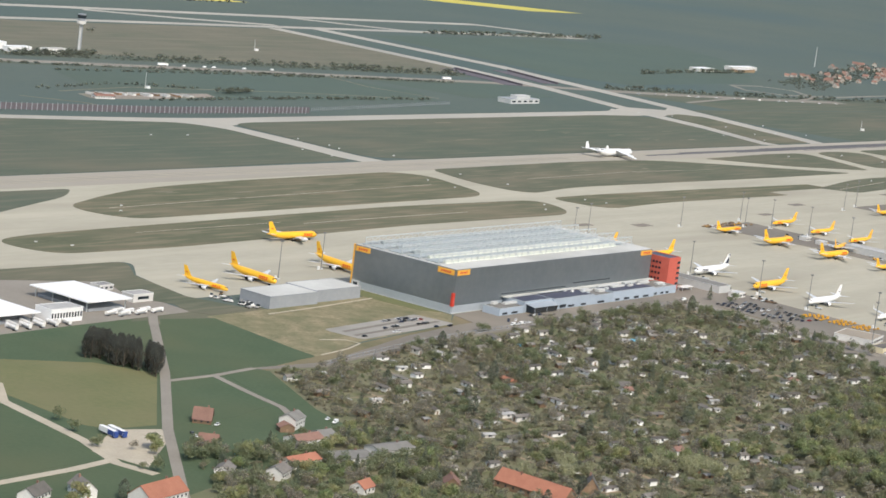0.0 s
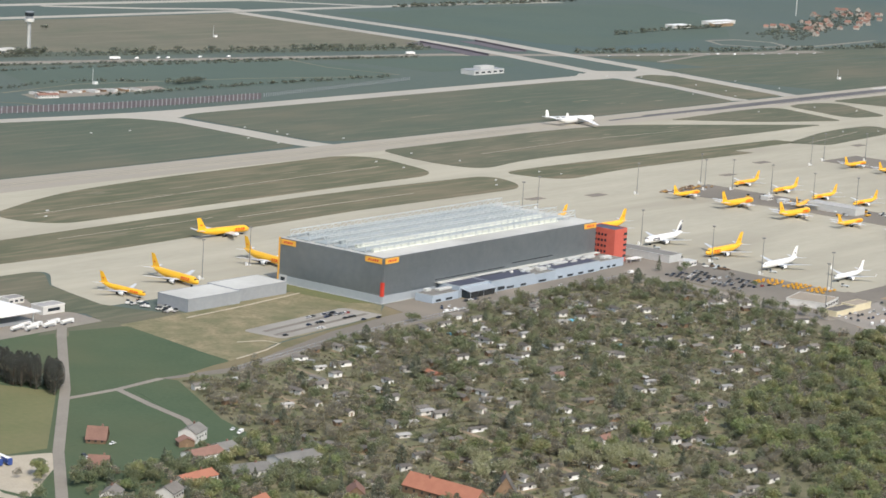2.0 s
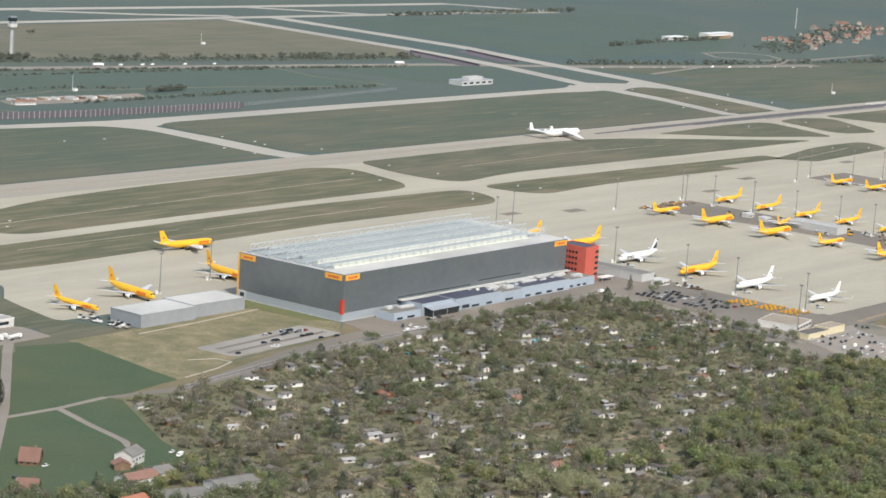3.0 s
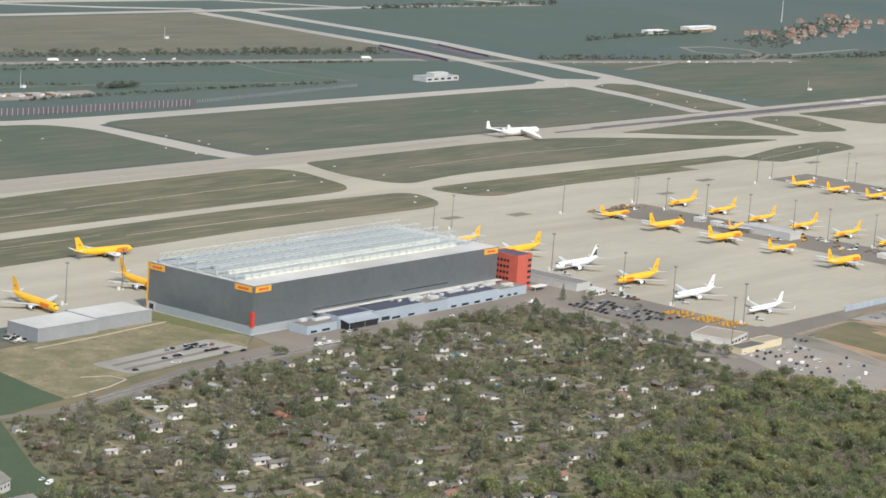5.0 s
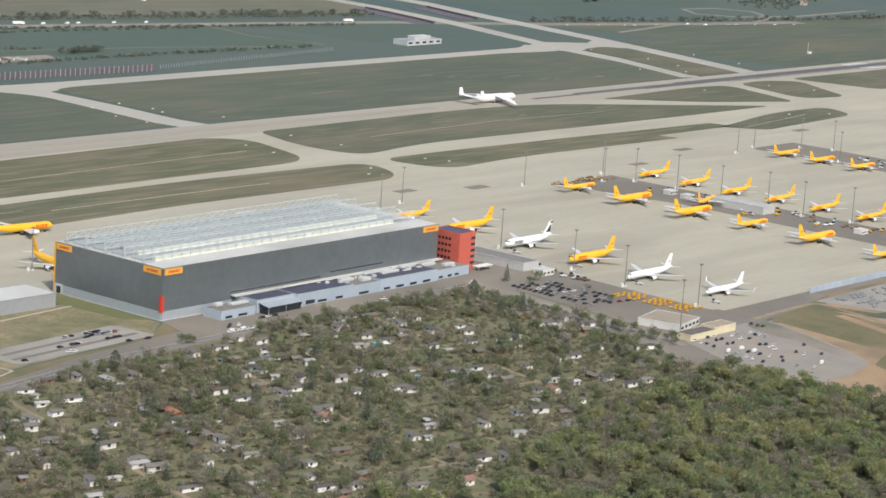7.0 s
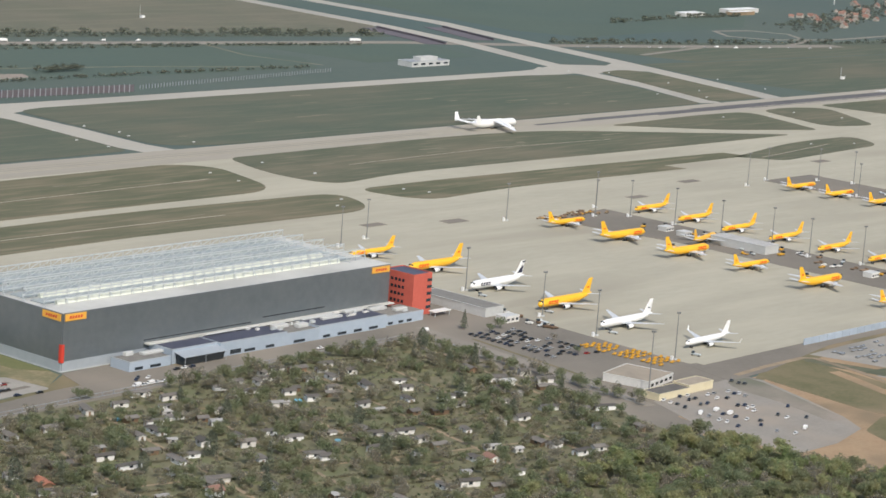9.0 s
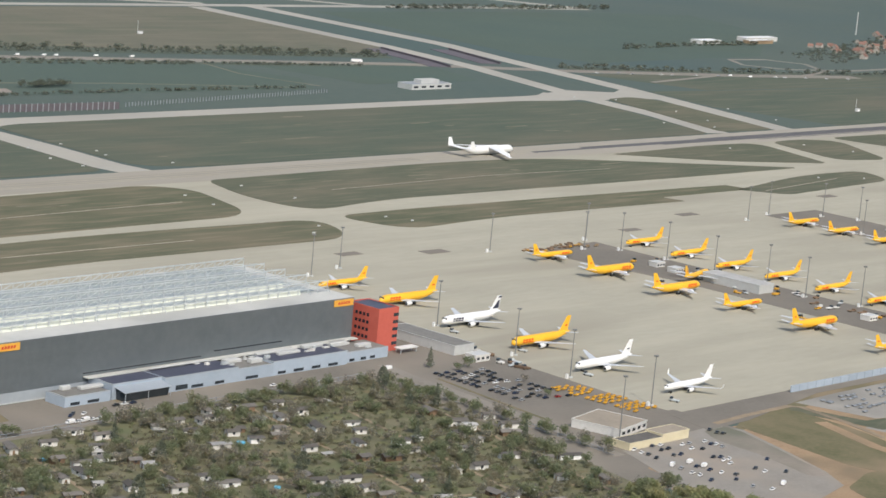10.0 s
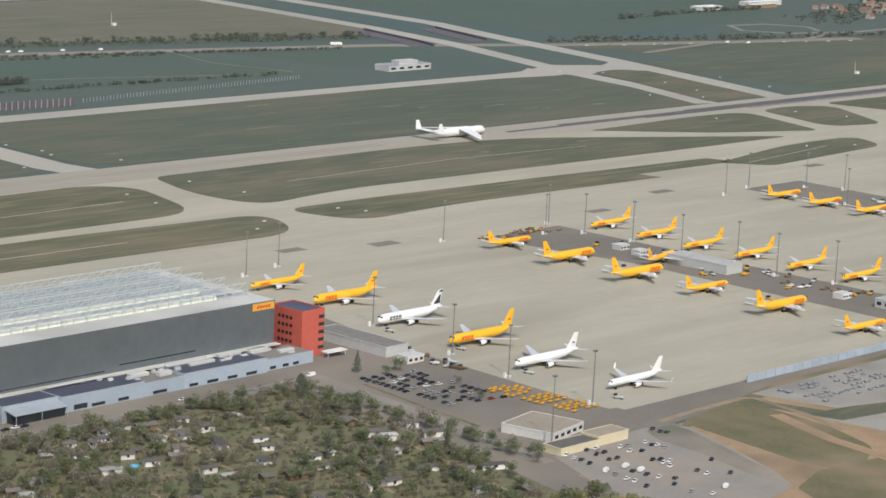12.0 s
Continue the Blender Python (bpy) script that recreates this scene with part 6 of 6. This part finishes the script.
for i in range(-8, 22):
    for j in range(-16, 40):
        c = ORIGIN + AU * (i * 26) + AV * (j * 11)
        if rg.random() < 0.86:
            p = c + AU * rg.uniform(4, 23) + AV * rg.uniform(1, 10)
            if inside(p.x, p.y, PLOTS) and rg.random() > thick(p.x, p.y) * 0.5:
                sheds.append((p.x, p.y))
        for bm, chance in ((beds_soil, 0.6), (beds_lawn, 0.5)):
            if rg.random() < chance:
                o, w, d = c + AU * rg.uniform(2, 14) + AV * rg.uniform(1, 5), rg.uniform(4, 11), rg.uniform(3, 6)
                if all(inside(o.x + q, o.y + r, PLOTS) for q in (0, 12) for r in (0, -9)):
                    prism(bm, [tuple(o), tuple(o + AV * d), tuple(o + AV * d + AU * w), tuple(o + AU * w)], 0.0, 0.16 + rg.random() * 0.04)
        if rg.random() < 0.35:
            for k in range(15):
                p = c + AU * (k * 1.6)
                spots.append((p.x + rg.uniform(-0.4, 0.4), p.y + rg.uniform(-0.4, 0.4), 13))
for _ in range(9000):
    x, y = rg.uniform(-440, 240), rg.uniform(-470, -48)
    u = thick(x, y)
    west = min(1.0, max(0.0, (-60 - x) / 160))  # the western gardens are barer and browner
    if rg.random() < 0.44 + 0.46 * u:
        k = rg.choices((0, 1, 2, 3, 4, 5, 6, 7, 12, 13, 14), (4.0, 4.2, 1.5 + 2.6 * u - west, 2.2 + 1.5 * u - west, 3.4 + 3.4 * west, 1.8 + u + 1.6 * west, 0.16, 0.22 + 0.25 * u, 5, 5, 2 + 3 * west))[0]
        spots.append((x, y, k))
for _ in range(6500):
    spots.append((rg.uniform(-440, 240), rg.uniform(-470, -48), rg.choice((12, 13, 14))))
for i in (0, 2, 4, 6, 8, 10, 12, 14, 16, -2):
    a, wide = ORIGIN + AU * (i * 26 - 1.2), 3.4 if i == 0 else 2.4
    for j in range(-16, 40):
        p, q = a + AV * (j * 9), a + AV * (j * 9 + 9)
        if inside(p.x, p.y, PLOTS) and inside(q.x, q.y, PLOTS):
            prism(paths, [tuple(p), tuple(q), tuple(q + AU * wide), tuple(p + AU * wide)], 0.0, 0.22)
for j in (6, 17, 26):
    for i in range(-16, 50):
        p, q = ORIGIN + AU * (i * 12) + AV * (j * 11), ORIGIN + AU * (i * 12 + 12) + AV * (j * 11)
        if inside(p.x, p.y, PLOTS) and inside(q.x, q.y, PLOTS):
            prism(paths, [tuple(p), tuple(p + AV * 1.7), tuple(q + AV * 1.7), tuple(q)], 0.0, 0.25)
tagged(part("garden_path", paths, M_PATH), "sandy brown paths between allotment gardens", "path", "", "structure")
tagged(part("garden_beds", beds_soil, M_DIRTGRASS), "dug and dry garden beds", "garden beds", "", "stuff")
tagged(part("garden_lawns", beds_lawn, M_OLIVE), "small garden lawns", "lawn", "", "stuff")

# garden sheds
SHED_KINDS = []
for w, d, h, pitch, roof, wall, lab in (
    (6.0, 4.6, 2.6, 18, M_FELT, M_OFFWHITE, "white garden house with grey felt roof"), (5.0, 4.0, 2.4, 22, M_FELT, M_BROWNWALL, "brown timber garden shed with felt roof"),
    (5.6, 4.4, 2.6, 12, M_PALEROOF, M_OFFWHITE, "white garden house with pale sheet roof"), (4.4, 3.6, 2.3, 10, M_PALEROOF, M_BROWNWALL, "timber shed with pale sheet roof"),
    (6.4, 5.0, 2.8, 32, M_TILEDK, M_WHITE, "white garden house with reddish roof"), (5.2, 4.2, 2.5, 24, M_TILE, M_BROWNWALL, "garden shed with orange-red roof"),
    (7.0, 4.8, 2.7, 8, M_FELT, M_WHITE, "long white garden house with flat grey roof"), (3.6, 3.0, 2.2, 15, M_PALEROOF, M_OFFWHITE, "small white tool shed"),
):
    SHED_KINDS.append(house(0, 0, 0, w, d, h, pitch, roof, wall, lab, "shed", "garden_shed", False, "garden sheds", 1))
used = set()
rg.shuffle(sheds)
for x, y in sheds[:250]:
    k = rg.choices(range(8), (7, 3, 1.2, 0.8, 0.4, 0.1, 7, 2.0))[0]
    m = pose(x, y, 0.1, 0, 0, rg.choice((-13.6, 76.4, -13.6, 166.4)) + rg.uniform(-9, 9)) @ Matrix.Diagonal((rg.uniform(0.8, 1.5), rg.uniform(0.85, 1.25), rg.uniform(0.85, 1.15), 1))
    if k in used:
        copy_thing(SHED_KINDS[k], m)
    else:
        used.add(k)
        SHED_KINDS[k].matrix_basis = m
for k in range(8):
    if k not in used:
        SHED_KINDS[k].matrix_basis = pose(*sheds[251 + k], 0.1, 0, 0, -13)
for x, y, r in ((70, -120, 2.2), (-40, -96, 1.8), (-462, -214, 3.0), (30, -190, 1.6)):
    pl = thing("garden_pool", "round blue garden pool with water", "pool", "garden pools", pose(x, y, 0.1))
    bm = bmesh.new()
    loft(bm, [[(r * k * math.cos(t * math.pi / 8), r * k * math.sin(t * math.pi / 8), z) for t in range(16)] for z, k in ((0, 1.0), (0.9, 1.05))])
    part("pool_wall", bm, M_POOL, pl)

# clear of sheds, houses and the main path
keep = []
for x, y, k in spots:
    along = (Vector((x, y)) - ORIGIN).dot(AU)
    if inside(x, y, PLOTS) and not -3.5 < along < 5 and not (k < 12 and any((x - a) ** 2 + (y - b) ** 2 < 14 for a, b in sheds[:250])):
        keep.append((x, y, k))
spots = keep
for _ in range(3300):
    x, y = rg.uniform(-210, 260), rg.uniform(-560, -286)
    if inside(x, y, WOOD):
        u = thick(x * 1.4 + 60, y * 1.4)
        spots.append((x, y, rg.choices((8, 9, 10, 4, 5, 1, 2), (6 * u, 6 * u, 2.5, 4 * (1 - u), 7 * (1 - u) + 1, 3 * (1 - u), 3))[0]))
LAWN = [(-458, -156), (-398, -153), (-386, -196), (-440, -212), (-496, -186)]
for _ in range(3400):
    x, y = rg.uniform(-210, 260), rg.uniform(-560, -286)
    if inside(x, y, WOOD):
        spots.append((x, y, rg.choice((12, 12, 14, 0))))
HOUSES = [(o.matrix_basis.translation.x, o.matrix_basis.translation.y) for o in scene.objects if o.parent is None and o.name.startswith(("house", "outbuilding"))]
for _ in range(2900):
    x, y = rg.uniform(-640, -340), rg.uniform(-430, -165)
    if inside(x, y, VILLAGE) and (not inside(x, y, LAWN) or rg.random() < 0.06) and all((x - a) ** 2 + (y - b) ** 2 > 135 for a, b in HOUSES) and abs((x + 460) - 1.02 * (y + 155)) > 11:
        spots.append((x, y, rg.choices((0, 2, 3, 5, 9, 6, 12, 13), (3, 4, 4, 3, 1.6, 0.8, 4, 4))[0]))
BIG = [(-241, -352), (-250, -356), (-261, -356), (-232, -362), (-238, -368), (-226, -372), (-220, -380), (-232, -388), (-252, -366), (-244, -376), (-214, -366), (-228, -398), (-300, -320), (-306, -330), (-322, -342), (-310, -346), (-345, -330)]
spots += [(x, y, 15) for x, y in BIG]
for _ in range(60):  # big trees at the southern gardens
    a = rg.random()
    x, y = -300 + 170 * a + rg.uniform(-18, 18), -305 - 75 * a + rg.uniform(-16, 16)
    if rg.random() < 0.5:
        spots.append((x, y, rg.choice((2, 8, 8, 10, 9))))
for _ in range(900):  # trees past the southern gardens
    x, y = rg.uniform(-420, -60), rg.uniform(-620, -350)
    if not inside(x, y, PLOTS) and not inside(x, y, VILLAGE) and not inside(x, y, WOOD) and all((x - a) ** 2 + (y - b) ** 2 > 500 for a, b in HOUSES):
        spots.append((x, y, rg.choice((2, 3, 5, 8, 9, 0))))
for k in range(34):  # hedge of trees along the front road and the yard fence
    spots.append((238 + rg.uniform(-5, 3), -56 - 5.4 * k, rg.choice((2, 3, 4, 5))))
    spots.append((rg.uniform(20, 236), -56 + rg.uniform(-6, 2), rg.choice((2, 3, 2, 5))))
for x, y, k in ((-507, -114, 3), (-517, -136, 3), (-527, -166, 2), (-503, -186, 8), (-499, -182, 10), (-508, -194, 8), (-532, -218, 2), (-536, -212, 3), (-512, -180, 4), (-480, -205, 2), (-474, -212, 5), (-470, -206, 6), (-620, -246, 9), (-612, -242, 8), (-586, -248, 7), (300, -62, 3), (312, -60, 3), (290, -48, 6), (304, -130, 3), (318, -100, 4), (-30, -52, 3), (-26, -54, 2)):
    spots.append((x, y, k))
stand = []
for _ in range(72):
    u, w = rg.random(), rg.random()
    x, y = -382 + 8 * u + 22 * w, -2 - 59 * u + 18 * w
    stand.append((x, y, 11))
# hedges and scrub of the far land
far_trees = []
for path, n, wide, ks in (
    ([(300, 1462), (560, 1398), (1000, 1296), (1300, 1226), (1500, 1178)], 520, 22, (12, 12, 3)),
    ([(300, 1442), (560, 1376), (1000, 1272), (1480, 1160)], 300, 14, (12, 12, 0)),
    ([(520, 1302), (926, 1203), (1380, 1093)], 260, 6, (12,)),
    ([(1690, 1034), (1950, 954), (2250, 884), (2500, 850)], 300, 16, (12, 12, 3)),
    ([(2260, 1040), (2560, 1130), (2940, 1250)], 420, 85, (12, 12, 3, 0)),
    ([(640, 966), (900, 966), (1150, 950)], 150, 8, (12, 0)),
    ([(800, 1008), (860, 1014)], 34, 9, (3, 2)),
    ([(1400, 2044), (1650, 2030), (1930, 2012)], 60, 5, (3, 12)),
    ([(740, 1330), (900, 1338)], 90, 9, (12, 3, 2)),
    ([(1990, 1640), (2500, 1620)], 240, 14, (12, 3)),
    ([(700, 1200), (900, 1180), (1140, 1138)], 90, 4, (12,)),
    ([(540, 1060), (700, 1090), (800, 1050)], 50, 12, (12, 0)),
    ([(2000, 1180), (2200, 1200), (2330, 1190)], 120, 10, (12, 3)),
):
    legs = list(zip(path, path[1:]))
    for _ in range(n):
        (ax, ay), (bx, by) = rg.choice(legs)
        u = rg.random()
        far_trees.append((ax + (bx - ax) * u + rg.gauss(0, wide * 0.2), ay + (by - ay) * u + rg.uniform(-wide / 2, wide / 2), rg.choice(ks)))
far_trees += [(1110, 1565, 2), (1114, 1570, 2), (1108, 1572, 3)]


def heap(name, places, leaf, label, category, grow=1.0):
    """Trees too many to count, joined into one mesh."""
    vs, fs, base = [], [], 0
    for x, y, k in places:
        v, f = KINDS[k][1]
        if grow > 1.0:  # far off, a fifth of the leaves at twice the size
            tri = v.reshape(-1, 3, 3)[::5]
            mid = tri.mean(1, keepdims=True)
            v = (mid + (tri - mid) * 2.1).reshape(-1, 3)
            f = np.arange(len(v)).reshape(-1, 3)
        a, s = rg.uniform(0, 6.283), rg.uniform(0.75, 1.25) * (grow if k == 12 else 1.0)
        ca, sa = math.cos(a) * s, math.sin(a) * s
        vs.append(np.stack([v[:, 0] * ca - v[:, 1] * sa + x, v[:, 0] * sa + v[:, 1] * ca + y, v[:, 2] * s * rg.uniform(0.85, 1.15)], 1))
        fs.append(f + base)
        base += len(v)
    if not vs:
        return
    me = bpy.data.meshes.new(name)
    me.from_pydata(np.concatenate(vs).tolist(), [], np.concatenate(fs).tolist())
    me.materials.append(leaf)
    tagged(new(name, me), label, category, "", "stuff")


# the trees nearest to the flight stand singly, the rest as thickets
single, rest = [], []
big = [s for s in spots if s[2] < 11 or s[2] == 15]
order = sorted(big, key=lambda s: (s[0] + 300) ** 2 * 0.25 + (s[1] + 330) ** 2)
single = order[:200] + stand
rest = order[200:] + [s for s in spots if 11 <= s[2] < 15]
used = set()
for x, y, k in single:
    m = pose(x, y, 0.1, 0, 0, rg.uniform(0, 360))
    src = KINDS[k][0]
    if k in used:
        copy_thing(src, m)
    else:
        used.add(k)
        src.matrix_basis = m
for k in range(len(KINDS)):
    if k not in used:
        x, y = rg.uniform(-250, -200), rg.uniform(-400, -380)
        KINDS[k][0].matrix_basis = pose(x, y, 0.1)
for leaf, name, label in ((M_LEAF_A, "orchard_thicket", "olive-green fruit trees and bushes of the gardens"), (M_LEAF_B, "green_thicket", "fresh green garden trees and bushes"), (M_LEAF_C, "conifer_thicket", "dark conifers among the gardens"), (M_LEAF_D, "budding_thicket", "brownish trees just coming into leaf"), (M_LEAF_W, "woodland", "dense green wood beside the gardens"), (M_LEAF_L, "blossoming_thicket", "big pale green garden trees")):
    heap(name, [s for s in rest if KINDS[s[2]][2] is leaf], leaf, label, "trees")
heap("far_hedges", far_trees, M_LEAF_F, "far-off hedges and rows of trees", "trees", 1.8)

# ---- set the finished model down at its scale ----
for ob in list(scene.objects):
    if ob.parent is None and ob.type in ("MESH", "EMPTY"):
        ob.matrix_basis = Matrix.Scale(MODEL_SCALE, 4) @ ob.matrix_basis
